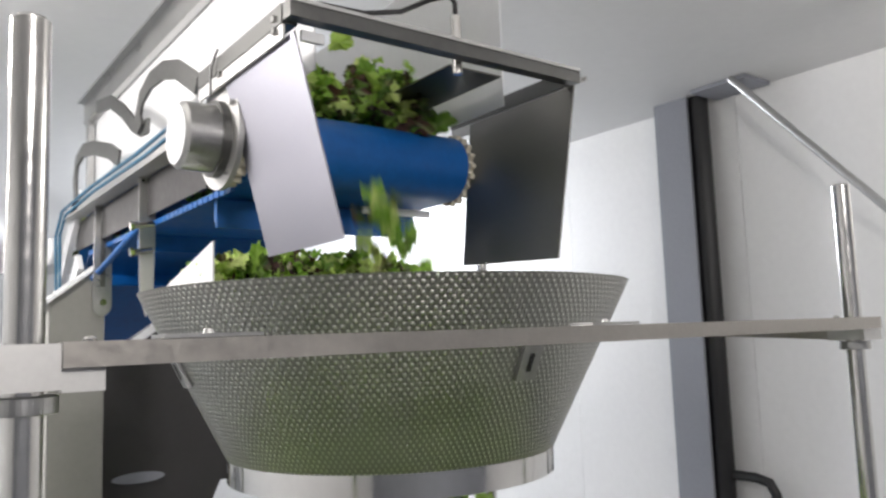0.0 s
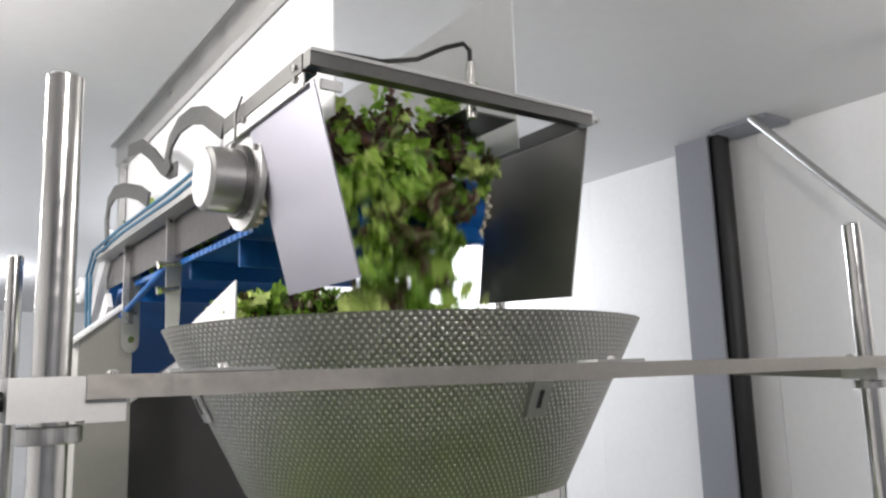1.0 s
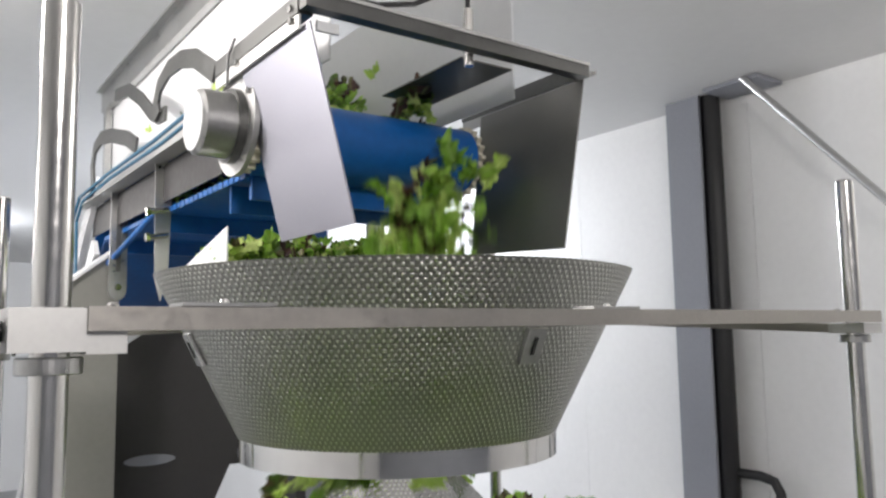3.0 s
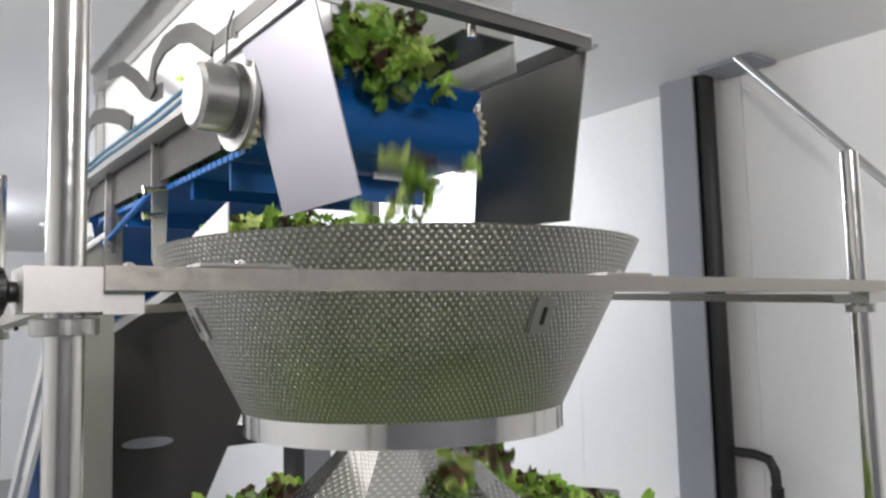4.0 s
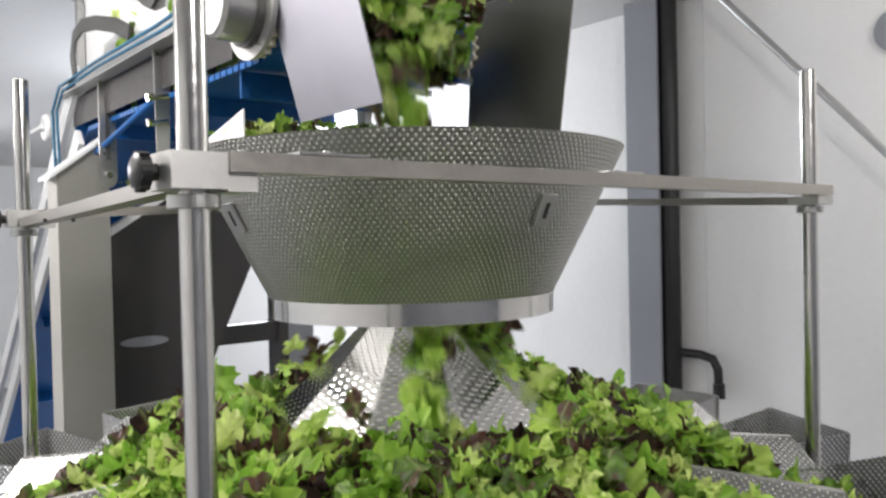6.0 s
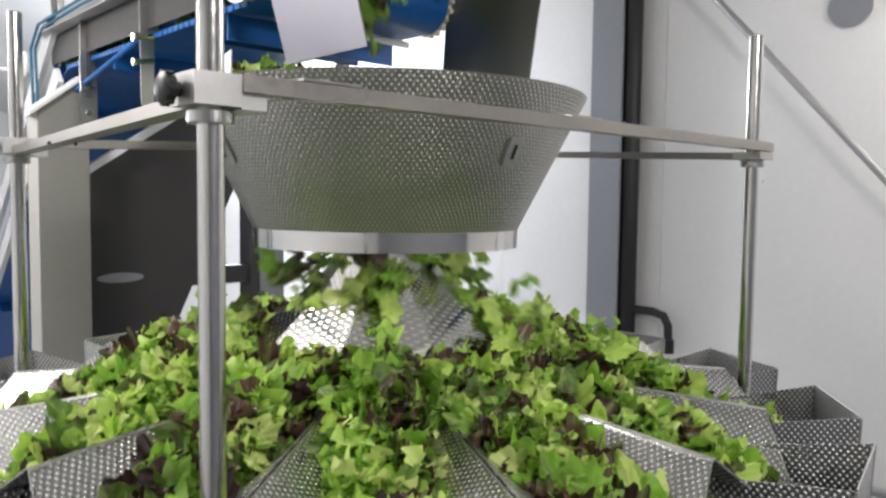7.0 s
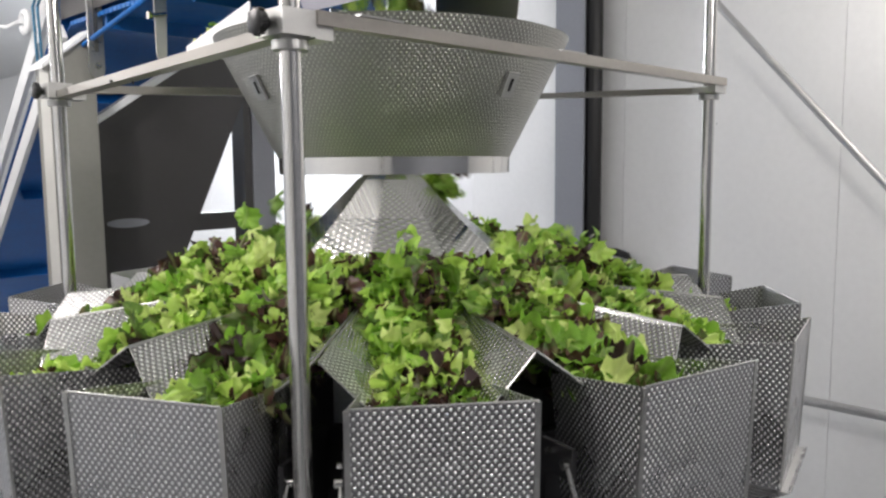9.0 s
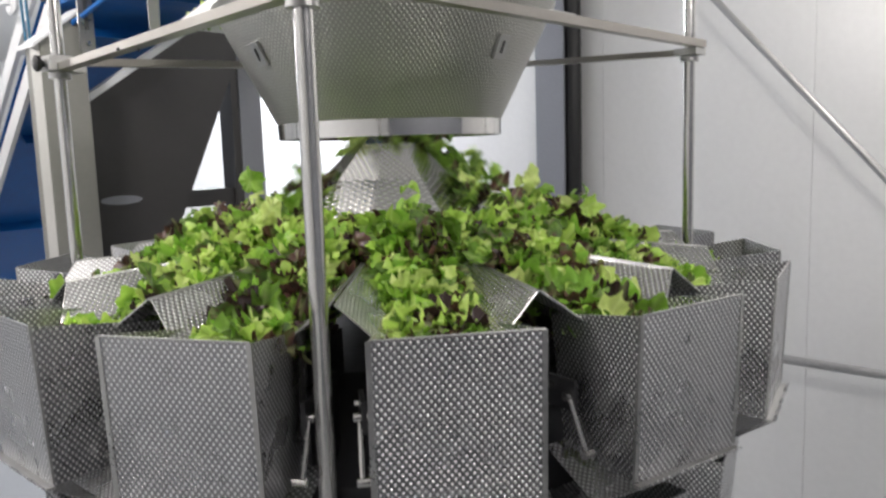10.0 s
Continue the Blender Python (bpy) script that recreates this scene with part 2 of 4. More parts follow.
# ---- the room ----
CEILING_Z, EAST, FLOOR_Z, NORTH = 2.94, 3.23, -0.35, 12.8
floor = part("floor", box((-4.0, -3.5, FLOOR_Z - 0.1), (EAST + 0.1, NORTH + 0.1, FLOOR_Z)), FLOOR)
tagged(floor, "grey resin factory floor", "floor", kind="structure")
ceiling = part("ceiling", box((-4.1, -3.6, CEILING_Z), (EAST + 0.2, NORTH + 0.2, CEILING_Z + 0.1)), CEIL)
tagged(ceiling, "flat light grey panel ceiling", "ceiling", kind="structure")
# the unseen south wall is darkened to dim what the metal reflects
for nm, lo, hi in (("wall_north", (-4.1, NORTH, FLOOR_Z), (EAST + 0.1, NORTH + 0.1, CEILING_Z)), ("wall_west", (-4.1, -3.6, FLOOR_Z), (-4.0, NORTH, CEILING_Z)), ("wall_south", (-4.0, -3.6, FLOOR_Z), (EAST + 0.1, -3.5, CEILING_Z))):
    tagged(part(nm, box(lo, hi), COLUMN if nm == "wall_south" else WALL), "unseen wall, darkened to dim reflections" if nm == "wall_south" else "white insulated panel wall", "wall", kind="structure")
east = tagged(part("wall_east", box((EAST + 0.012, -3.5, FLOOR_Z), (EAST + 0.1, NORTH, CEILING_Z)), WALL), "white insulated panel wall with fine joints", "wall", kind="structure")
for i in range(15):
    y0 = 0.86 - 1.12 * 4 + i * 1.12
    lo, hi = max(-3.5, y0), min(NORTH, y0 + 1.12 - 0.0022)
    if hi > lo:
        part("panel", box((EAST, lo, FLOOR_Z), (EAST + 0.012, hi, CEILING_Z)), WALL, east)


def column():
    c = thing("column_1", "grey painted steel column against the wall", "column", kind="structure")
    part("flange", box((3.07, 2.14, FLOOR_Z), (3.085, 2.33, CEILING_Z)), COLUMN, c)
    part("web", box((3.085, 2.2, FLOOR_Z), (EAST - 0.002, 2.215, CEILING_Z)), COLUMN, c)
    part("head_plate", box((3.0, 1.78, CEILING_Z - 0.02), (3.2, 2.06, CEILING_Z - 0.002)), COLUMN, c)


column()


def wall_pipes():
    b = tagged(part("brace_pipe", tube([(3.0, 1.853, 2.935), (3.0, 0.51, 1.43), (3.0, -0.6, 0.183), (3.0, -0.9, -0.153)], 0.017), PIPE, smooth=True), "grey galvanised diagonal brace pipe from ceiling down along the wall", "pipe")
    part("foot_plate", box((2.95, -0.97, FLOOR_Z), (3.05, -0.85, -0.14)), PIPE, b)
    d = thing("drain_pipe", "black elbow pipe, with an upright for the column's shaded web", "pipe")
    # black upright stands in for the shade along the column's web
    part("web_shade", tube([(3.14, 2.12, FLOOR_Z), (3.14, 2.12, CEILING_Z)], 0.046, 24), BLACK, d, smooth=True)
    part("elbow", tube([(3.15, 2.12, 1.152), (3.15, 1.97, 1.152), (3.15, 1.905, 1.137), (3.15, 1.878, 1.09), (3.15, 1.873, 1.0)], 0.022), BLACK, d, smooth=True)
    part("coupling", tube([(3.15, 1.873, 1.02), (3.15, 1.873, 0.95)], 0.029), BLACK, d, smooth=True)
    h = thing("handrail", "grey tubular rail in front of the wall", "rail")
    part("rail", tube([(3.0, 1.3, 0.57), (3.0, -2.4, 0.54)], 0.021), PIPE, h, smooth=True)
    for y in (1.28, -2.38):
        part("stanchion", tube([(3.0, y, FLOOR_Z), (3.0, y, 0.56)], 0.021), PIPE, h, smooth=True)
    f = thing("wall_cap", "round grey blanking cap on the wall", "cap")
    part("disc", disc((EAST, 1.094, 2.567), (-1, 0, 0), 0.089, 0.02), COLUMN, f, smooth=True)


wall_pipes()


# fitting added round each point light; its place and form are assumed
def fill_lamp(x, y, watts, colour):
    t = thing("hanging_lamp", "added white linear lamp below the ceiling, lit", "lamp", pose(x, y, LAMP_Z), "hanging lamps")
    part("housing", box((-0.05, -0.65, 0.02), (0.05, 0.65, 0.07)), GUARD, t, bevel=0.01)
    part("diffuser", tube([(0, -0.62, 0.0), (0, 0.62, 0.0)], 0.022, 16), GLOW, t, smooth=True)
    for dy in (-0.5, 0.5):
        part("rod", tube([(0, dy, 0.07), (0, dy, CEILING_Z - LAMP_Z)], 0.006, 8), STEEL, t)
    lamp = new("lamp", bpy.data.lights.new("lamp", "POINT"))
    lamp.data.shadow_soft_size, lamp.data.energy, lamp.data.color = 0.12, watts, colour
    lamp.matrix_basis = pose(x, y, LAMP_Z - 0.16)


for row in LAMPS:
    fill_lamp(*row)

# ---- the weigher ----
CX, CY = 0.63, 1.042
HEADS, PHASE, TOP = 14, 180.0, 1.347


def weigher():
    w = thing("multihead_weigher", "stainless steel multihead weigher standing on the floor", "weighing machine", pose(CX, CY, 0))
    part("drum", lathe([(0.0, 0.7), (0.5, 0.7), (0.56, 0.8), (0.56, 1.0), (0.42, 1.17), (0.0, 1.17)], 56, closed=False), BODY, w, smooth=True)
    part("collar", lathe([(0.57, 0.86), (0.6, 0.86), (0.6, 0.92), (0.57, 0.92)], 56), STEEL, w, smooth=True)
    part("chute", lathe([(0.5, 0.7), (0.2, 0.3), (0.2, 0.0), (0.19, 0.0), (0.19, 0.3), (0.49, 0.7)], 40), MATT, w, smooth=True)
    for a in (45, 135, 225, 315):
        x, y = 0.55 * math.cos(radians(a)), 0.55 * math.sin(radians(a))
        part("leg", box((x - 0.04, y - 0.04, FLOOR_Z), (x + 0.04, y + 0.04, 0.9)), BODY, w, bevel=0.006)
    for k in range(HEADS):
        m = pose(0, 0, 0, 0, 0, PHASE + k * 360 / HEADS)
        part("actuator_box", box((0.5, -0.07, 0.98), (0.62, 0.07, 1.2)), BODY, w, bevel=0.008, m=m)
    return w


weigher()


def hopper():
    """One pool hopper in its own space: x outwards from the weigher, z up from the top edge."""
    h = thing("pool_hopper", "dimpled stainless steel pool hopper hanging on the weigher", "hopper", group="pool hoppers round the weigher")
    w, r1, r0, wi, b, t = 0.119, 0.876, 0.655, 0.088, -0.255, 0.0022
    part("front_plate", plate([(r1, -w, 0), (r1 - 0.012, -w, b), (r1 - 0.012, w, b), (r1, w, 0)], t, along=(0, 1, 0)), DIMPLE, h)
    for s in (-1, 1):
        c = [(r1 - 0.001, s * w, 0), (r0, s * wi, -0.035), (r0 + 0.03, s * wi, b - 0.0), (r1 - 0.013, s * w, b)]
        part("side_plate", plate(c if s > 0 else c[::-1], t, along=(1, 0, 0)), DIMPLE, h)
        part("corner_strip", plate([(r1 + 0.0015, s * w - 0.005, -0.001), (r1 - 0.0105, s * w - 0.005, b + 0.004), (r1 - 0.0105, s * w + 0.003, b + 0.004), (r1 + 0.0015, s * w + 0.003, -0.001)], 0.004), STEEL, h)
        arm = part("hanger", tube([(r1 - 0.14, s * (w + 0.01), -0.15), (r1 - 0.1, s * (w + 0.012), -0.235)], 0.0045, 8), TUBE, h, smooth=True)
        part("pivot", tube([(r1 - 0.14, s * (w - 0.002), -0.15), (r1 - 0.14, s * (w + 0.02), -0.15)], 0.007, 12), TUBE, arm, smooth=True)
        part("lower_pivot", tube([(r1 - 0.1, s * (w - 0.002), -0.235), (r1 - 0.1, s * (w + 0.02), -0.235)], 0.007, 12), TUBE, arm, smooth=True)
    part("back_plate", plate([(r0, wi, -0.06), (r0 + 0.03, wi, b), (r0 + 0.03, -wi, b), (r0, -wi, -0.06)], t, along=(0, 1, 0)), DIMPLE, h)
    for s in (-1, 1):
        x = (r0 + r1) / 2 + 0.01
        c = [(x + s * 0.105, -w, b), (x, -w + 0.01, b - 0.07), (x, w - 0.01, b - 0.07), (x + s * 0.105, w, b)]
        part("discharge_door", plate(c, t), DIMPLE, h)
    part("bottom_lip", box((r1 - 0.016, -w - 0.002, b - 0.005), (r1 - 0.002, w + 0.002, b - 0.001)), STEEL, h, bevel=0.001)
    part("rolled_rim", tube([(r1 - 0.0005, -w, 0.0005), (r1 - 0.0005, w, 0.0005)], 0.0016, 8), STEEL, h, smooth=True)
    for s in (-1, 1):
        yoke = part("yoke", box((r1 - 0.2, s * (w + 0.004) - 0.004, -0.175), (r1 - 0.13, s * (w + 0.004) + 0.004, -0.125)), BODY, h, bevel=0.002)
        part("yoke_screw", tube([(r1 - 0.18, s * (w + 0.002), -0.14), (r1 - 0.18, s * (w + 0.016), -0.14)], 0.005, 8), TUBE, yoke, smooth=True)
    return h


first = hopper()
first.matrix_basis = pose(CX, CY, TOP, 0, 0, PHASE)
for k in range(1, HEADS):
    copy_thing(first, pose(CX, CY, TOP, 0, 0, PHASE + k * 360 / HEADS))


def feeder():
    """A radial feeder pan, x outwards: a trough with sloping sides that meet the next pan's in a ridge."""
    p = thing("feeder_pan", "dimpled steel radial feeder pan between cone and hopper", "feeder pan", group="radial feeder pans")
    r0, r1, half = 0.27, 0.815, math.pi / HEADS
    f0, f1 = 0.02, 0.07
    z0, z1, c0, c1 = -0.02, -0.07, 0.05, 0.018
    part("trough", plate([(r0, -f0, z0), (r1, -f1, z1), (r1, f1, z1), (r0, f0, z0)], 0.0022, along=(1, 0, 0)), PAN, p)
    for s in (-1, 1):
        e0, e1 = (r0 * math.cos(half), s * r0 * math.sin(half) * 0.96), (0.725 * math.cos(half), s * 0.725 * math.sin(half) * 0.975)
        c = [(r0, s * f0, z0), (0.765, s * 0.063, -0.064), (e1[0], e1[1], c1), (e0[0], e0[1], c0)]
        wing = part("side_wing", plate(c if s > 0 else c[::-1], 0.0022, along=(1, 0, 0)), PAN, p)
        part("rolled_edge", tube([c[3], c[2], c[1]], 0.0014, 8), STEEL, wing, smooth=True)
    part("vibrator_block", box((0.45, -0.06, -0.17), (0.6, 0.06, -0.08)), BODY, p, bevel=0.006)
    return p


def weigh_hopper():
    """The smaller hopper below each pool hopper."""
    h = thing("weigh_hopper", "dimpled stainless weigh hopper below the pool hopper", "hopper", group="weigh hoppers under the pool hoppers")
    w, r1, r0, b, t = 0.1, 0.79, 0.6, -0.2, 0.0022
    part("front_plate", plate([(r1, -w, 0), (r1 - 0.02, -w, b), (r1 - 0.02, w, b), (r1, w, 0)], t, along=(0, 1, 0)), DIMPLE, h)
    part("back_plate", plate([(r0, w, 0), (r0, w, b), (r0, -w, b), (r0, -w, 0)], t, along=(0, 1, 0)), DIMPLE, h)
    for s in (-1, 1):
        c = [(r1 - 0.001, s * w, 0), (r0, s * w, 0), (r0, s * w, b), (r1 - 0.021, s * w, b)]
        part("side_plate", plate(c if s > 0 else c[::-1], t, along=(1, 0, 0)), DIMPLE, h)
    part("bottom_flap", plate([(r1 - 0.02, -w, b), (r0, -w, b - 0.05), (r0, w, b - 0.05), (r1 - 0.02, w, b)], t), DIMPLE, h)
    return h


low = weigh_hopper()
low.matrix_basis = pose(CX, CY, 0.99, 0, 0, PHASE)
for k in range(1, HEADS):
    copy_thing(low, pose(CX, CY, 0.99, 0, 0, PHASE + k * 360 / HEADS))

pan = feeder()
pan.matrix_basis = pose(CX, CY, TOP, 0, 0, PHASE)
for k in range(1, HEADS):
    copy_thing(pan, pose(CX, CY, TOP, 0, 0, PHASE + k * 360 / HEADS))

cone = thing("dispersion_cone", "dimpled steel dispersion cone under the funnel", "cone", pose(CX, CY, 0))
part("cone_shell", lathe([(0.0, 1.664), (0.02, 1.655), (0.08, 1.61), (0.17, 1.52), (0.26, 1.425), (0.34, 1.38), (0.34, 1.376), (0.02, 1.65), (0.0, 1.66)], 10, closed=False), CONE, cone)
part("cap_bolt", lathe([(0.0, 1.68), (0.012, 1.678), (0.014, 1.658), (0.0, 1.658)], 16, closed=False), TUBE, cone, smooth=True)

# ---- the frame with its funnel ----
DROP = {"A": 0.0, "B": 0.0, "D": -0.012, "E": 0.04}  # how far each clamp sits above the front pair
POSTS = [("A", 0.028, 0.578, 2.085), ("B", 1.227, 0.562, 2.06), ("D", 0.093, 1.56, 2.08), ("E", 1.265, 1.55, 2.06)]


def support_frame():
    f = thing("support_frame", "stainless tube frame with clamped crossbars round the weigher", "frame")
    for key, x, y, top in POSTS:
        dz = DROP[key]
        p = part("post", tube([(x, y, FLOOR_Z), (x, y, top)], 0.0142, 28), TUBE, f, smooth=True, bevel=0.0)
        part("cap", lathe([(0, 0.004), (0.011, 0.003), (0.0142, 0.0), (0, 0)], 24, closed=False), MATT, p, smooth=True, m=pose(x, y, top))
        if x < 0.6:
            blk = part("clamp_block", box((x - 0.032, y - 0.03, 1.808 + dz), (x + 0.0205, y + 0.03, 1.841 + dz)), MATT, f, bevel=0.002)
            part("shoe", box((x + 0.0205, y - 0.028, 1.806 + dz), (x + 0.05, y + 0.028, 1.8235 + dz)), MATT, blk, bevel=0.0015)
            knob = part("knob", lathe([(0, 0), (0.008, 0), (0.008, 0.005), (0.016, 0.008), (0.0165, 0.018), (0.012, 0.021), (0, 0.021)], 18, closed=False), BLACK, blk, smooth=True, m=pose(x - 0.032, y + 0.005, 1.824 + dz, 0, -90, 0))
            for k in range(9):
                r = 2 * math.pi * k / 9
                part("knob_rib", box((-0.0022, 0.0152, 0.009), (0.0022, 0.0182, 0.018)), BLACK, knob, m=pose(0, 0, 0, 0, 0, math.degrees(r)))
        else:
            blk = part("clamp_block", box((x - 0.03, y - 0.03, 1.806 + dz), (x + 0.03, y + 0.028, 1.822 + dz)), MATT, f, bevel=0.003)
        col = part("collar", lathe([(0.0143, 1.791), (0.0232, 1.791), (0.024, 1.7918), (0.024, 1.8032), (0.0232, 1.804), (0.0143, 1.804)], 40), STEEL, f, bevel=0.0, m=pose(x, y, dz))
        for a in (208, 308):
            part("set_screw", disc((x + 0.0238 * math.cos(radians(a)), y + 0.0238 * math.sin(radians(a)), 1.7975), (math.cos(radians(a)), math.sin(radians(a)), 0), 0.0032, 0.002, 10), BLACK, col)
    a, b, d, e = [Vector((x, y, DROP[k])) for k, x, y, _ in POSTS]

    def bar(p, q, z0, z1, width, off):
        v = (q - p).normalized()
        n = Vector((v.y, -v.x, 0)) * off
        length = (q - p).length
        return part("crossbar", box((0, -width / 2, z0), (length, width / 2, z1)), BAR, f, bevel=0.0018, m=Matrix.Translation(p + n) @ Matrix.Rotation(math.atan2(v.y, v.x), 4, "Z") @ Matrix.Translation((0, 0, z0)) @ Matrix.Rotation(-math.asin(v.z), 4, "Y") @ Matrix.Translation((0, 0, -z0)))

    x1 = Vector((1, 0, 0))
    bar(a + x1 * 0.0207, b + x1 * 0.022, 1.8235, 1.842, 0.022, 0.024)
    bar(d + x1 * 0.0207, e + x1 * 0.03, 1.8235, 1.842, 0.022, -0.024)
    y1 = Vector((0, 1, 0))
    bar(a + y1 * 0.03, d - y1 * 0.03, 1.808, 1.824, 0.03, 0)
    bar(b + y1 * 0.03, e - y1 * 0.03, 1.807, 1.822, 0.024, 0)
    for fx in (0.035, 0.955):
        part("bar_bolt", lathe([(0, 0.004), (0.003, 0.004), (0.005, 0.002), (0.005, 0), (0, 0)], 14, closed=False), TUBE, f, smooth=True, m=pose(a.x + 1.21 * fx, a.y - 0.012, 1.842))
    return f


support_frame()


def funnel():
    f = thing("collecting_funnel", "perforated steel collecting funnel resting on the frame crossbars", "funnel", pose(CX + 0.007, 1.04, 0))
    rt, rb, zt, zb, z0 = 0.394, 0.262, 1.913, 1.655, 1.623
    part("cone_wall", lathe([(rb, zb), (rt, zt), (rt - 0.0025, zt), (rb - 0.0025, zb)], 128), FUNNEL, f, smooth=True)
    part("outlet_ring", lathe([(rb + 0.001, z0), (rb + 0.0015, zb + 0.003), (rb - 0.003, zb + 0.003), (rb - 0.003, z0)], 128), POLISHED, f, smooth=True)
    for a in (176, 300):
        part("ring_seam", box((rb + 0.0012, -0.0015, z0 + 0.001), (rb + 0.0022, 0.0015, zb + 0.002)), STEEL, f, m=pose(0, 0, 0, 0, 0, a))
    part("seam", plate([(rt * 0.995, 0.0, zt), (rb * 1.003, 0.0, zb), (rb * 1.003, 0.004, zb), (rt * 0.995, 0.004, zt)], 0.002), STEEL, f, m=pose(0, 0, 0, 0, 0, 118))
    for a in (174, 270, 354, 90):
        r = rb + (rt - rb) * (1.8 - zb) / (zt - zb)
        t = part("hook_tab", box((0.0, -0.017, -0.04), (0.006, 0.017, 0.012)), STEEL, f, bevel=0.001, m=pose(0, 0, 0, 0, 0, a) @ pose(r + 0.006, 0, 1.812, 0, 26, 0))
        part("hook_slot", box((0.006, -0.003, -0.026), (0.0075, 0.003, 0.0)), BLACK, t)
    for x in (-0.48, -0.01):
        part("bearing_strip", box((x - 0.04, -0.5, 1.8425), (x + 0.04, -0.466, 1.8455)), STEEL, f)
        part("strip_bolt", lathe([(0, 0.004), (0.0035, 0.0035), (0.005, 0.0), (0, 0)], 14, closed=False), MATT, f, smooth=True, m=pose(x, -0.483, 1.8455))
    return f


funnel()

# ---- the conveyor ----
ROLL_Y, ROLL_Z, ROLL_R = 1.25, 2.19, 0.07
X0, X1 = 0.45, 0.925
KNEE_Y, SLOPE = 2.42, radians(41)
LOW_Y = 4.7


def belt_pose(s):
    """Place and turn on the upper run, over the head roller and back below: s metres past the top of the roller."""
    arc = math.pi * ROLL_R
    knee = KNEE_Y - ROLL_Y
    if s < -knee:
        d = -knee - s
        return KNEE_Y + d * math.cos(SLOPE), ROLL_Z + ROLL_R - d * math.sin(SLOPE), -math.degrees(SLOPE)
    if s < 0:
        return ROLL_Y - s, ROLL_Z + ROLL_R, 0.0
    if s < arc:
        a = s / ROLL_R
        return ROLL_Y - ROLL_R * math.sin(a), ROLL_Z + ROLL_R * math.cos(a), math.degrees(a)
    d = s - arc
    if d < knee:
        return ROLL_Y + d, ROLL_Z - ROLL_R, 180.0
    return KNEE_Y + (d - knee) * math.cos(SLOPE), ROLL_Z - ROLL_R - (d - knee) * math.sin(SLOPE), 180.0 - math.degrees(SLOPE)


def strip(path, x0, x1, thick):
    """A band of constant width along (y, z) rows."""
    bm = bmesh.new()
    rows = []
    for i, (y, z) in enumerate(path):
        a, b = path[max(i - 1, 0)], path[min(i + 1, len(path) - 1)]
        d = Vector((b[0] - a[0], b[1] - a[1])).normalized()
        n = Vector((-d.y, d.x)) * thick
        rows.append([bm.verts.new(p) for p in ((x0, y, z), (x1, y, z), (x1, y + n.x, z + n.y), (x0, y + n.x, z + n.y))])
    for r, q in zip(rows, rows[1:]):
        for k in range(4):
            bm.faces.new((r[k], r[(k + 1) % 4], q[(k + 1) % 4], q[k]))
    bm.faces.new(rows[0][::-1]), bm.faces.new(rows[-1])
    return bm


def gear(x, w):
    """A toothed wheel of 20 teeth on the head roller's axis."""
    bm = bmesh.new()
    ring = []
    for k in range(80):
        a, r = 2 * math.pi * k / 80, (0.077, 0.077, 0.067, 0.067)[k % 4]
        ring.append((ROLL_Y + r * math.cos(a), ROLL_Z + r * math.sin(a)))
    one, two = [bm.verts.new((x, y, z)) for y, z in ring], [bm.verts.new((x + w, y, z)) for y, z in ring]
    bm.faces.new(one[::-1]), bm.faces.new(two)
    for k in range(80):
        bm.faces.new((one[k], one[(k + 1) % 80], two[(k + 1) % 80], two[k]))
    return bm


def flat_hook(points, width, x, thick):
    """A flat bent plate in the plane across x, along (y, z) rows."""
    bm = bmesh.new()
    rows = []
    for i, p in enumerate(points):
        a, b = points[max(i - 1, 0)], points[min(i + 1, len(points) - 1)]
        d = Vector((b[0] - a[0], b[1] - a[1])).normalized()
        n = Vector((-d.y, d.x)) * width / 2
        rows.append([bm.verts.new(q) for q in ((x, p[0] - n.x, p[1] - n.y), (x, p[0] + n.x, p[1] + n.y), (x + thick, p[0] + n.x, p[1] + n.y), (x + thick, p[0] - n.x, p[1] - n.y))])
    for r, q in zip(rows, rows[1:]):
        for k in range(4):
            bm.faces.new((r[k], r[(k + 1) % 4], q[(k + 1) % 4], q[k]))
    bm.faces.new(rows[0][::-1]), bm.faces.new(rows[-1])
    return bm


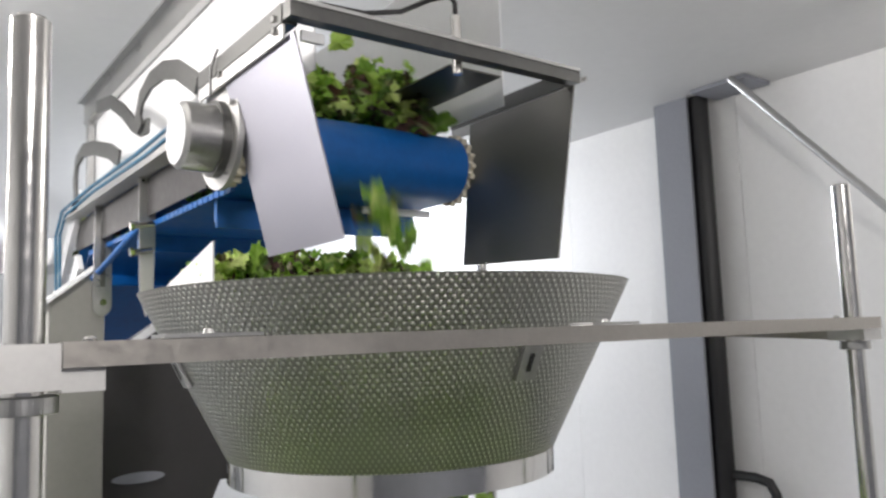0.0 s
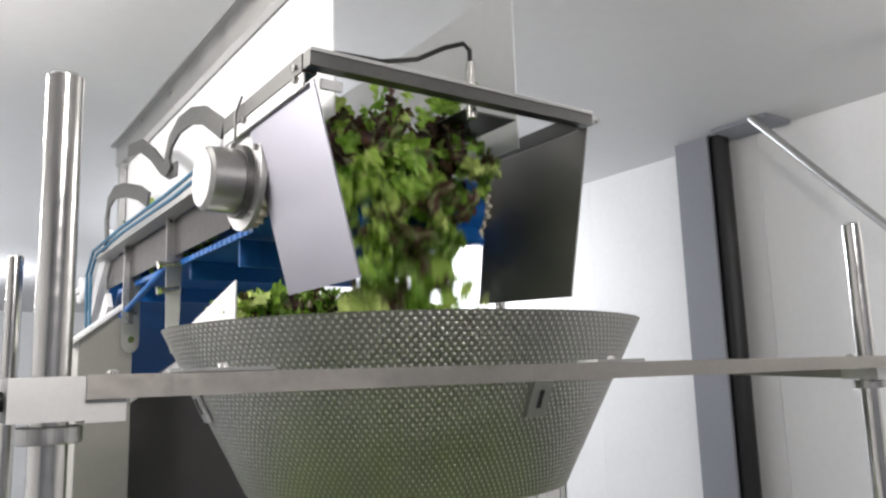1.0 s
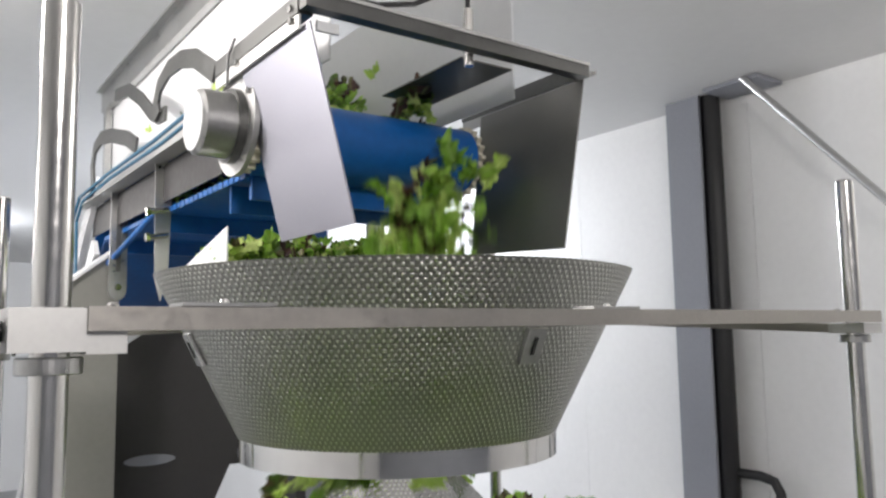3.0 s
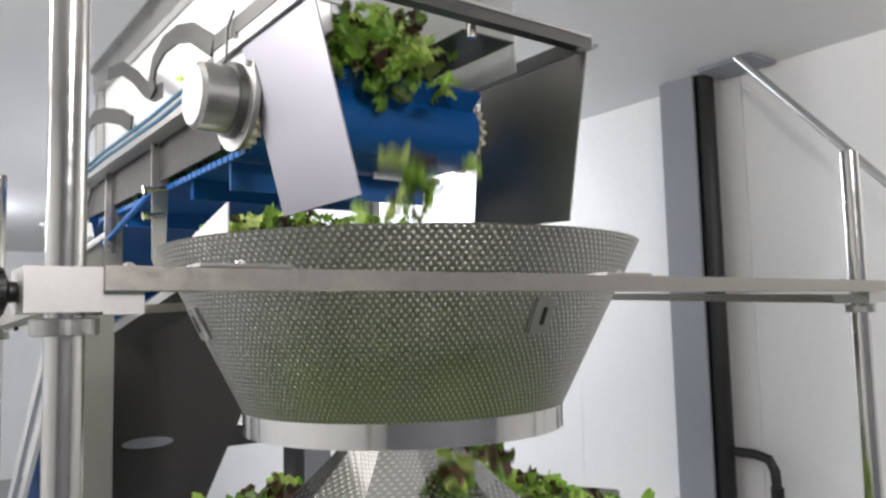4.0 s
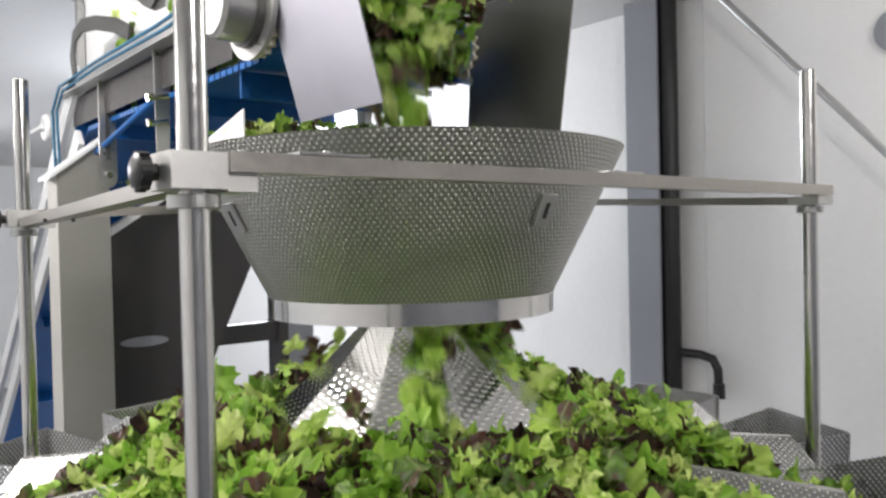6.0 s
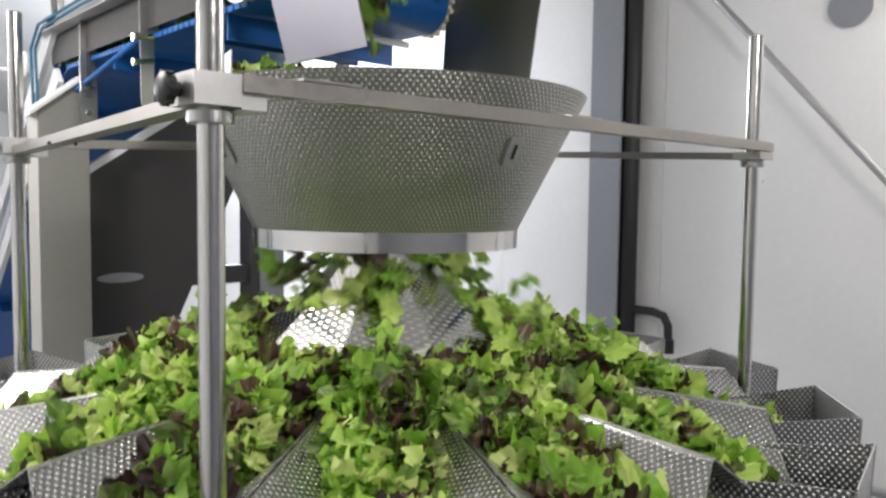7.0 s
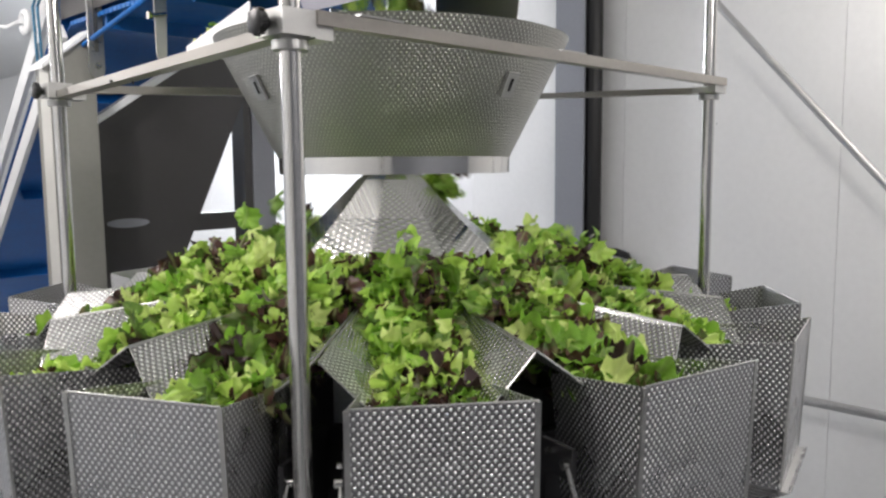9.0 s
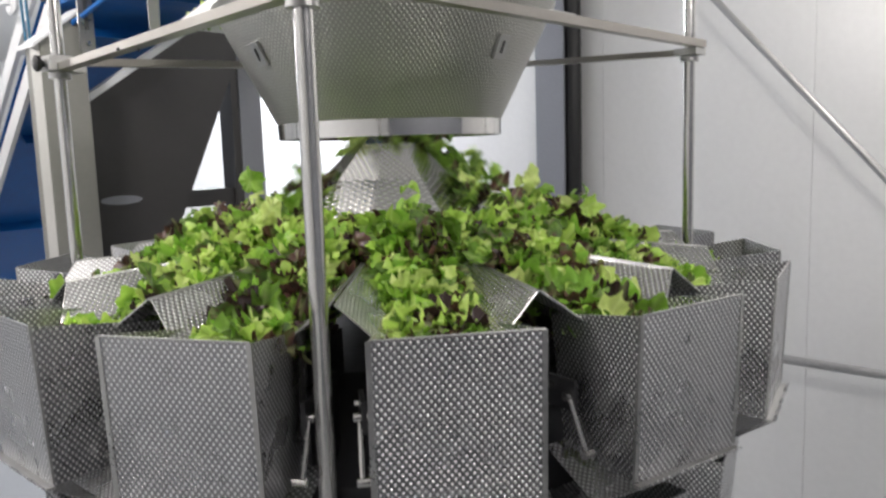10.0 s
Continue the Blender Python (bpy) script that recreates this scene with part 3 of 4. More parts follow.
def conveyor():
    c = thing("elevator_conveyor", "blue belt elevator conveyor with white guards above the funnel", "conveyor", pose(0.009, 0, 0))
    total = (KNEE_Y - ROLL_Y) + 2.9
    arc = math.pi * ROLL_R
    ss = [-total + i * 0.06 for i in range(int(total / 0.06))] + [arc * i / 24 for i in range(25)] + [arc + 0.06 * i for i in range(1, int(total / 0.06))]
    part("belt", strip([belt_pose(s)[:2] for s in ss], X0, X1, 0.004), BELT, c, smooth=True)
    part("head_roller", tube([(X0 + 0.01, ROLL_Y, ROLL_Z), (X1 - 0.01, ROLL_Y, ROLL_Z)], ROLL_R - 0.008, 32), BELT, c, smooth=True)
    for x, w in ((X1 + 0.002, 0.012), (X0 - 0.02, 0.016)):
        part("sprocket", gear(x, w), SPROCKET, c)
    bm = bmesh.new()
    for k in range(38):
        y = ROLL_Y + 0.03 + k * 0.03
        box((X0 - 0.003, y, ROLL_Z - ROLL_R - 0.01), (X0 + 0.006, y + 0.024, ROLL_Z - ROLL_R + 0.002), bm)
    tagged(part("edge_teeth", bm, BELT, c), kind="stuff")
    # side rails, level and then down the slope
    for x in (X0 - 0.035, X1 + 0.018):
        part("side_rail", box((x, 1.3, 2.222), (x + 0.017, KNEE_Y + 0.12, 2.28)), MATT, c, bevel=0.002)
        part("side_lip", box((x - 0.025, 1.3, 2.222), (x, KNEE_Y + 0.12, 2.226)), MATT, c)
        d = 2.9
        for off in (0.03, -0.17):
            z = ROLL_Z + ROLL_R + off
            part("slope_rail", box((x, 0, -0.03), (x + 0.017, d, 0.03)), GUARD, c, m=pose(0, KNEE_Y, z, -math.degrees(SLOPE), 0, 0))
    for x, c4 in ((0.51, 1), (0.93, -1)):
        g = [(x, 1.065, 2.65), (x, 2.7, 2.65), (x, 2.7, 2.286), (x, 1.065, 2.286)]
        part("guard", plate(g if c4 > 0 else g[::-1], 0.003), GUARD, c)
    x = X0 - 0.052
    part("hook", flat_hook([(1.70, 2.32), (1.715, 2.355), (1.69, 2.39), (1.62, 2.41), (1.53, 2.405), (1.44, 2.38), (1.32, 2.315)], 0.04, x, 0.006), SHADESTEEL, c)
    part("hook_arm", flat_hook([(2.15, 2.49), (2.0, 2.465), (1.88, 2.41), (1.78, 2.35), (1.72, 2.325), (1.66, 2.32)], 0.034, x + 0.007, 0.006), SHADESTEEL, c)
    part("hook", flat_hook([(2.37, 2.27), (2.385, 2.33), (2.36, 2.38), (2.28, 2.395), (2.15, 2.375), (1.98, 2.33), (1.88, 2.29)], 0.04, x, 0.006), SHADESTEEL, c)
    part("guard_rail", box((0.485, 1.065, 2.585), (0.505, 2.7, 2.66)), STEEL, c, bevel=0.002)
    part("rail_lip", box((0.465, 1.065, 2.654), (0.485, 2.7, 2.66)), STEEL, c)
    part("guard_post", box((0.485, 2.63, 2.28), (0.505, 2.66, 2.585)), STEEL, c)
    # drive at the head
    m = part("bearing_plate", disc((X0 - 0.036, ROLL_Y, ROLL_Z + 0.012), (1, 0, 0), 0.097, 0.01, 40), MATT, c, smooth=True)
    part("bearing_ring", disc((X0 - 0.05, ROLL_Y, ROLL_Z + 0.005), (1, 0, 0), 0.068, 0.014, 40), SHADESTEEL, m, smooth=True)
    part("drum_motor_cap", lathe([(0, 0.06), (0.053, 0.06), (0.059, 0.054), (0.06, 0), (0, 0)], 40, closed=False), STEEL, m, smooth=True, m=pose(X0 - 0.05, ROLL_Y, ROLL_Z + 0.005, 0, -90, 0))
    # white disc added: the glare on the cap's end is put into its colour
    part("cap_face", disc((X0 - 0.1102, ROLL_Y, ROLL_Z + 0.005), (-1, 0, 0), 0.052, 0.002, 40), GUARD, m, "round end face, white to stand in for glare", smooth=True)
    for a in (60, 150, 240, 330):
        part("plate_screw", disc((X0 - 0.036, ROLL_Y + 0.084 * math.cos(radians(a)), ROLL_Z + 0.012 + 0.084 * math.sin(radians(a))), (-1, 0, 0), 0.006, 0.006, 10), TUBE, m, smooth=True)
    # support strips under the level run
    part("return_skirt", box((X0 + 0.01, 1.385, 2.058), (X1 - 0.004, 1.391, ROLL_Z - ROLL_R - 0.006)), BELT, c, "blue skirt under the belt's return run", bevel=0.001)
    part("scraper_blade", box((X1 - 0.17, 1.33, 2.098), (X1 + 0.004, 1.336, 2.113)), GUARD, c, "white scraper blade", bevel=0.001)
    # near-black sheet stands in for shade in the hollow between the belt runs
    part("hollow_shade", box((X0 - 0.016, 1.37, ROLL_Z - ROLL_R + 0.012), (X0 - 0.012, KNEE_Y + 0.1, 2.2215)), SHEETGREY, c, "dark sheet standing for the shaded hollow between belt runs")
    x = X0 - 0.036
    blade = plate([(x, 1.757, 2.23), (x + 0.004, 1.757, 1.95), (x + 0.018, 1.757, 1.9), (x + 0.034, 1.757, 1.95), (x + 0.042, 1.757, 2.23)], 0.004)
    hs = part("hanger_strip", blade, MATT, c)
    for z in (2.05, 2.11):
        part("strip_bolt", tube([(x - 0.016, 1.75, z - 0.004), (x + 0.03, 1.748, z + 0.004)], 0.007, 10), TUBE, hs, smooth=True)
        part("strip_nut", tube([(x - 0.02, 1.75, z - 0.004), (x - 0.012, 1.75, z - 0.003)], 0.011, 6), TUBE, hs)
    for k in range(3):
        part("strip_hole", disc((x + 0.01 + 0.011 * k, 1.7568, 2.215), (0, -1, 0), 0.0035, 0.001, 10), BLACK, hs)
    x = X0 - 0.036
    outline = [(x + 0.024 + 0.024 * math.cos(a), 2.195, 1.95 + 0.03 * math.sin(a)) for a in (math.pi * (1 + k / 8) for k in range(9))]
    lever = part("tension_lever", plate([(x + 0.002, 2.195, 2.235)] + outline + [(x + 0.046, 2.195, 2.235)], 0.008), STEEL, c, "brushed steel tension lever with a rounded end", bevel=0.0015)
    part("lever_slot", box((x + 0.017, 2.1925, 2.0), (x + 0.03, 2.1945, 2.18)), SHADESTEEL, lever)
    part("lever_bolt", disc((x + 0.024, 2.194, 1.957), (0, -1, 0), 0.009, 0.01, 12), TUBE, lever, smooth=True)
    part("stay_rod", tube([(X0 - 0.03, 1.76, 2.11), (X0 - 0.02, 2.33, 2.02)], 0.008, 10), BELT, c, "blue round stay rod", smooth=True)
    part("cable", tube([(X0 - 0.06, 1.3, 2.25), (X0 - 0.065, 1.6, 2.236), (X0 - 0.06, 2.1, 2.245), (X0 - 0.06, 2.46, 2.235), (X0 - 0.062, 2.53, 2.18), (X0 - 0.06, 2.52, 1.95)], 0.0045, 8), CABLE, c, smooth=True)
    part("cable", tube([(X0 - 0.066, 1.3, 2.262), (X0 - 0.07, 1.65, 2.25), (X0 - 0.066, 2.1, 2.256), (X0 - 0.066, 2.48, 2.248), (X0 - 0.07, 2.55, 2.18), (X0 - 0.064, 2.55, 1.95)], 0.0045, 8), CABLE, c, smooth=True)
    clamp = part("toggle_clamp", tube([(X0 - 0.07, 2.63 + 0.03 * math.cos(a), 2.14 + 0.035 * math.sin(a)) for a in (2 * math.pi * k / 14 for k in range(14))], 0.011, 10), GUARD, c, "white toggle clamp", smooth=True)
    part("lever", tube([(X0 - 0.07, 2.66, 2.15), (X0 - 0.09, 2.74, 2.135), (X0 - 0.1, 2.78, 2.14)], 0.008, 10), GUARD, clamp, smooth=True)
    return c


belt_conveyor = conveyor()
belt_flight_mesh = finish(box((X0 + 0.02, -0.006, 0), (X1 - 0.01, 0.006, 0.045)), "flight", BELT, bevel=0.002)
flights = []
for k in range(15):
    ob = new("flight", belt_flight_mesh)
    ob.parent = belt_conveyor
    flights.append(ob)


def hood():
    """The discharge hood at the conveyor's head: two converging side plates on an angle frame."""
    h = thing("discharge_hood", "stainless discharge hood with side plates at the conveyor head", "hood", pose(0.009, 0, -0.003))
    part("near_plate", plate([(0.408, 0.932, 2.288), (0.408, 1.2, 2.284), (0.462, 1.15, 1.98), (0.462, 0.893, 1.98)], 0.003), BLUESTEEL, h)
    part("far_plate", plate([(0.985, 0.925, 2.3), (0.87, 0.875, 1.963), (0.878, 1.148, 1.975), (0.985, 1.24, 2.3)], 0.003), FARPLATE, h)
    part("front_angle", box((0.40, 0.925, 2.308), (1.0, 0.95, 2.335)), SHADESTEEL, h, bevel=0.002)
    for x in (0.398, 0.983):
        part("side_angle", box((0, 0, 0.02), (0.026, 0.36, 0.05)), SHADESTEEL, h, bevel=0.002, m=pose(x, 0.952, 2.285))
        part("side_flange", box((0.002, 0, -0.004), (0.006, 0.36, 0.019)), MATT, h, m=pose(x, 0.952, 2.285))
    part("corner_tab", box((0.43, 0.95, 2.284), (0.468, 0.956, 2.3)), GUARD, h)
    # paler strip added for the light on the angle's top edge
    part("lit_edge", box((0.40, 0.9225, 2.33), (1.0, 0.9247, 2.336)), MATT, h)
    part("wing_nut", box((1.02, 0.928, 2.318), (1.024, 0.952, 2.326)), TUBE, h, bevel=0.001)
    part("cable_tie", tube([(0.394, 1.2, 2.345), (0.39, 1.22, 2.32), (0.392, 1.23, 2.27)], 0.0025, 6), BLACK, h, smooth=True)
    for y, z in ((0.975, 2.318), (0.975, 2.298), (1.2, 2.3)):
        part("rivet", disc((0.398, y, z), (-1, 0, 0), 0.006, 0.004, 10), TUBE, h, smooth=True)
    part("end_bolt", disc((1.0, 0.94, 2.322), (1, 0, 0), 0.006, 0.02, 10), TUBE, h, smooth=True)
    part("top_plate", plate([(0.76, 1.02, 2.33), (0.885, 1.02, 2.33), (0.885, 1.3, 2.33), (0.76, 1.3, 2.33)], 0.003), SHADESTEEL, h)
    s = part("sensor", tube([(0.735, 0.965, 2.29), (0.735, 0.965, 2.395)], 0.009, 18), TUBE, h, "threaded steel proximity sensor", smooth=True)
    part("sensor_nut", tube([(0.735, 0.965, 2.337), (0.735, 0.965, 2.345)], 0.014, 6), TUBE, s)
    part("sensor_cable", tube([(0.735, 0.965, 2.39), (0.735, 0.965, 2.42), (0.725, 0.97, 2.432), (0.69, 0.98, 2.42), (0.63, 0.98, 2.385), (0.55, 0.97, 2.36), (0.47, 0.96, 2.352), (0.42, 0.96, 2.345)], 0.0045, 8), BLACK, s, smooth=True)


hood()


def stand():
    """The legs and cover below the conveyor's level run."""
    s = thing("conveyor_stand", "light grey post stand with a dark cover under the conveyor", "stand")
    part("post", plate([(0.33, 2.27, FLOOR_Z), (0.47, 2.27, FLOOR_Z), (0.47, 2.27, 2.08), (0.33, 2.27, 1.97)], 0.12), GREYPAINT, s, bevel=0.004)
    # light on the post's side is put into this face's paler colour
    part("side_face", plate([(0.306, 2.29, FLOOR_Z), (0.3285, 2.275, FLOOR_Z), (0.3285, 2.275, 1.97), (0.306, 2.29, 1.95)], 0.1), LITPAINT, s, "side face made paler to stand in for light")
    part("slant_cap", plate([(0.306, 2.262, 1.945), (0.474, 2.262, 2.077), (0.474, 2.262, 2.086), (0.306, 2.262, 1.956)], 0.13), GUARD, s, "white slanted top edge")
    part("leg", box((1.125, 2.4, FLOOR_Z), (1.225, 2.5, 2.1)), COLUMN, s, bevel=0.004)
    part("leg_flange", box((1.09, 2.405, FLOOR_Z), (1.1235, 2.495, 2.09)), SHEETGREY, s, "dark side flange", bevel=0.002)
    part("crossbar", box((0.47, 2.42, 1.4), (1.09, 2.48, 1.465)), SHEETGREY, s, bevel=0.004)
    # pale ellipse stands in for light coming through the cover's hand hole
    slot = lathe([(0.0, 0.0), (1.0, 0.0), (1.0, 0.004), (0.0, 0.004)], 32, closed=False)
    bmesh.ops.scale(slot, vec=(0.075, 0.016, 1), verts=slot.verts)
    part("grip_hole_light", slot, COLUMN, s, m=pose(0.59, 2.357, 1.45, 90, 0, 0))
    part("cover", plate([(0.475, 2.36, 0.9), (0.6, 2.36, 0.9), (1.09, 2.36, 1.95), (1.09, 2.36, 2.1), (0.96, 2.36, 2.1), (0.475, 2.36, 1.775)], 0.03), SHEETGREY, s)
    part("cover_lip", box((0, -0.04, 0), (0.5, 0, 0.022)), GUARD, s, "white folded lip", bevel=0.002, m=Matrix.Translation((0.477, 2.357, 1.777)) @ pose(0, 0, 0, 0, -33.8, 0))
    return s


stand()


def catch_tray():
    t = thing("catch_tray", "white catch tray under the belt holding dropped salad", "tray")
    part("tray_floor", plate([(0.43, 1.32, 1.93), (0.92, 1.32, 1.93), (0.92, 1.6, 1.93), (0.43, 1.6, 1.93)], 0.003), GUARD, t)
    part("tray_side", plate([(0.43, 1.6, 1.93), (0.43, 1.3, 1.93), (0.43, 1.3, 2.02), (0.43, 1.6, 1.95)], 0.003), GUARD, t)
    part("bracket", box((0.9, 1.56, 1.9), (0.92, 1.6, 2.23)), GUARD, t)


catch_tray()


# ---- salad ----
RINGS, SPOKES = 4, 40


def leaf_points(size, rng):
    """A curly piece of leaf: a bowed disc with a lobed outline and a ruffled rim."""
    rho = np.repeat(np.arange(1, RINGS + 1) / RINGS, SPOKES)
    th = np.tile(np.arange(SPOKES) * 2 * math.pi / SPOKES, RINGS)
    ph = rng.uniform(0, 6.3, 6)
    k = rng.integers(7, 12)
    lobes = rng.integers(5, 9)
    cut = np.abs(np.sin(lobes * th / 2 + ph[1])) ** 0.6 - 0.65
    out = 1 + 0.14 * np.sin(2 * th + ph[0]) + rho ** 3 * 0.26 * cut + rho ** 3 * (0.05 * np.sin(k * th + ph[2]) + 0.045 * rng.uniform(-1, 1, SPOKES)[np.arange(len(th)) % SPOKES])
    r = 0.44 * size * rho * out
    x, y = r * np.cos(th) * rng.uniform(0.6, 0.9), r * np.sin(th) * rng.uniform(1.0, 1.3)
    # crumpled across, frilled at the rim, curled along
    u, v, w = x / size, y / size, rng.uniform(5, 8, 4)
    crumple = 0.1 * np.sin(w[0] * u + 3 * v + ph[3]) * np.cos(w[1] * v + ph[4]) + 0.035 * np.sin(2.2 * w[2] * v - 4 * u + ph[5])
    rim = (0.075 * np.sin(k * th + ph[2]) + 0.08 * np.sin(lobes * th / 2 + ph[5] if lobes % 2 == 0 else 3 * th + ph[5])) * rho ** 2.5
    a, b = rng.uniform(-0.25, 0.4), rng.uniform(0.0, 0.6)
    z = size * (crumple + rim + 0.012 * rng.uniform(-1, 1, len(th))) + (a * y * y + b * x * x) / (0.3 * size)
    return np.concatenate([[(0, 0, 0)], np.stack([x, y, z], -1)])


LEAF_FACES = [(0, 1 + j, 1 + (j + 1) % SPOKES) for j in range(SPOKES)]
LEAF_FACES += [(1 + i * SPOKES + j, 1 + (i + 1) * SPOKES + j, 1 + (i + 1) * SPOKES + (j + 1) % SPOKES, 1 + i * SPOKES + (j + 1) % SPOKES) for i in range(RINGS - 1) for j in range(SPOKES)]


def leaves(rows, rng, mat=SALAD):
    """Many ruffled leaves in one mesh. rows: place, turn and length of each. Red leaves gather in clumps."""
    verts, faces, rib, clump = [], [], [], []
    for k, (place, turn, size) in enumerate(rows):
        p = leaf_points(size, rng)
        rib.append(np.abs(p[:, 0]) / (0.3 * size))
        clump.append(np.full(len(p), 0.75 * noise.noise((9 * place[0], 9 * place[1], 9 * place[2] + 3.0)) + 0.5))
        verts.append(p @ np.array(turn.to_matrix()).T + np.array(place))
        o = k * (1 + RINGS * SPOKES)
        faces += [tuple(a + o for a in q) for q in LEAF_FACES]
    me = bpy.data.meshes.new("leaves")
    me.from_pydata(np.concatenate(verts).tolist(), [], faces)
    rib = np.concatenate(rib)
    uv = me.uv_layers.new(name="rib")
    order = np.array([a for f in faces for a in f])
    uv.data.foreach_set("uv", np.stack([rib[order], np.concatenate(clump)[order]], -1).ravel())
    me.materials.append(mat)
    me.shade_smooth()
    return me


def pile_height(r, a):
    """The top of the salad round the cone, above the floor."""
    x, y = r * math.cos(a), r * math.sin(a)
    bumps = 0.03 * noise.noise((5 * x, 5 * y, 4.0)) + 0.016 * noise.noise((11 * x, 11 * y, 1.0))
    knots = ((0.2, 1.45), (0.3, 1.432), (0.4, 1.425), (0.5, 1.385), (0.6, 1.345), (0.68, 1.318), (0.76, 1.3))
    for (r0, z0), (r1, z1) in zip(knots, knots[1:]):
        if r <= r1:
            break
    rise = z0 + (z1 - z0) * (r - r0) / (r1 - r0)
    return rise + bumps * (1.0 if r < 0.55 else 0.7)


def turned(rng, lean):
    return Euler((rng.normal(0, lean), rng.normal(0, lean), rng.uniform(0, 6.3)))


def salad_pile():
    rng = np.random.default_rng(5)
    rows = []
    for layer, n in ((0.0, 5400), (-0.02, 2200), (-0.04, 1000)):
        for _ in range(n):
            a = rng.uniform(0, 2 * math.pi)
            r = math.sqrt(rng.uniform(0.27 ** 2, 0.78 ** 2))
            off = abs(((a - radians(PHASE)) * HEADS / (2 * math.pi) + 0.5) % 1 - 0.5) * 2
            front = math.exp(-((math.degrees(a) - 236) / 52) ** 4)
            reach = 0.6 + 0.2 * front + 0.06 * noise.noise((3 * math.cos(a), 3 * math.sin(a), 7.0))
            reach -= 0.34 * max(0.0, off - 0.35)
            if r > reach and not (rng.uniform() < 0.05 and r < 0.74 and off < 0.5):
                continue
            dip = 0.075 * max(0.0, off - 0.3) / 0.7 * min(1.0, max(0.0, (r - 0.36) / 0.14))
            if (off > 0.7 and r > 0.44) or (off > 0.48 and r > 0.6):
                continue
            z = pile_height(r, a) - dip + layer + rng.uniform(-0.014, 0.012)
            rows.append(((CX + r * math.cos(a), CY + r * math.sin(a), z), turned(rng, 0.75), rng.choice((0.7, 0.95, 1.25)) * rng.uniform(0.048, 0.074)))
    # single leaves that lie further out on the pans and in the hoppers
    for k, n in ((0, 9), (1, 6), (4, 14), (5, 16), (6, 9), (13, 7)):
        for _ in range(n):
            a = radians(PHASE + k * 360 / HEADS + rng.uniform(-5, 5))
            r = rng.uniform(0.6, 0.78)
            z = TOP - 0.03 - 0.08 * (r - 0.27) + rng.uniform(0.0, 0.02)
            rows.append(((CX + r * math.cos(a), CY + r * math.sin(a), z), turned(rng, 0.6), rng.uniform(0.05, 0.085)))
    ob = new("salad_leaves", leaves(rows, rng))
    tagged(ob, "mixed green and red lettuce leaves heaped round the cone", "salad", kind="stuff")


salad_pile()


def tray_salad():
    rng = np.random.default_rng(9)
    rows = []
    for _ in range(480):
        x, y = rng.uniform(0.44, 0.92), rng.uniform(1.3, 1.58)
        z = 1.935 + rng.uniform(0, 0.075) * math.sin(math.pi * (0.12 + 0.8 * (x - 0.44) / 0.48)) ** 0.5
        rows.append(((x, y, z), turned(rng, 0.7), rng.uniform(0.03, 0.06)))
    tagged(new("tray_leaves", leaves(rows, rng)), "green lettuce leaves gathered on the catch tray", "salad", kind="stuff")


tray_salad()

# loose bunches that ride the belt and drop through the funnel
SPEED, PITCH, LEAD = 0.33, 0.55, 0.17
rng = np.random.default_rng(21)
leaf_meshes = [leaves([((0, 0, 0), Euler((0, 0, 0)), rng.uniform(0.042, 0.075))], rng, BUNCH) for k in range(24)]


def bunch(rng):
    """A loose bunch of leaves that keeps together while it tumbles."""
    b = thing("salad_bunch", "bunch of mixed lettuce leaves dropping from the belt", "salad", group="salad bunches")
    for _ in range(15):
        ob = new("leaf", leaf_meshes[int(rng.integers(24))])
        ob.parent = b
        ob.matrix_basis = Matrix.LocRotScale(Vector(rng.normal(0, 1, 3) * (0.04, 0.034, 0.026)), Euler(rng.uniform(0, 6.3, 3)), None)
    return b


bunches = []
for batch in range(-1, 7):
    for k in range(40):
        ob = bunch(rng)
        ahead = rng.uniform(-0.08, 0.19) if rng.uniform() < 0.88 else rng.uniform(0.2, 0.45)
        bunches.append((ob, batch, ahead, rng.uniform(0.55, X1 - 0.06), rng.uniform(0.015, 0.1), rng.uniform(0, 6.3, 3), rng.uniform(-0.06, 0.06), rng.uniform(0, 1)))


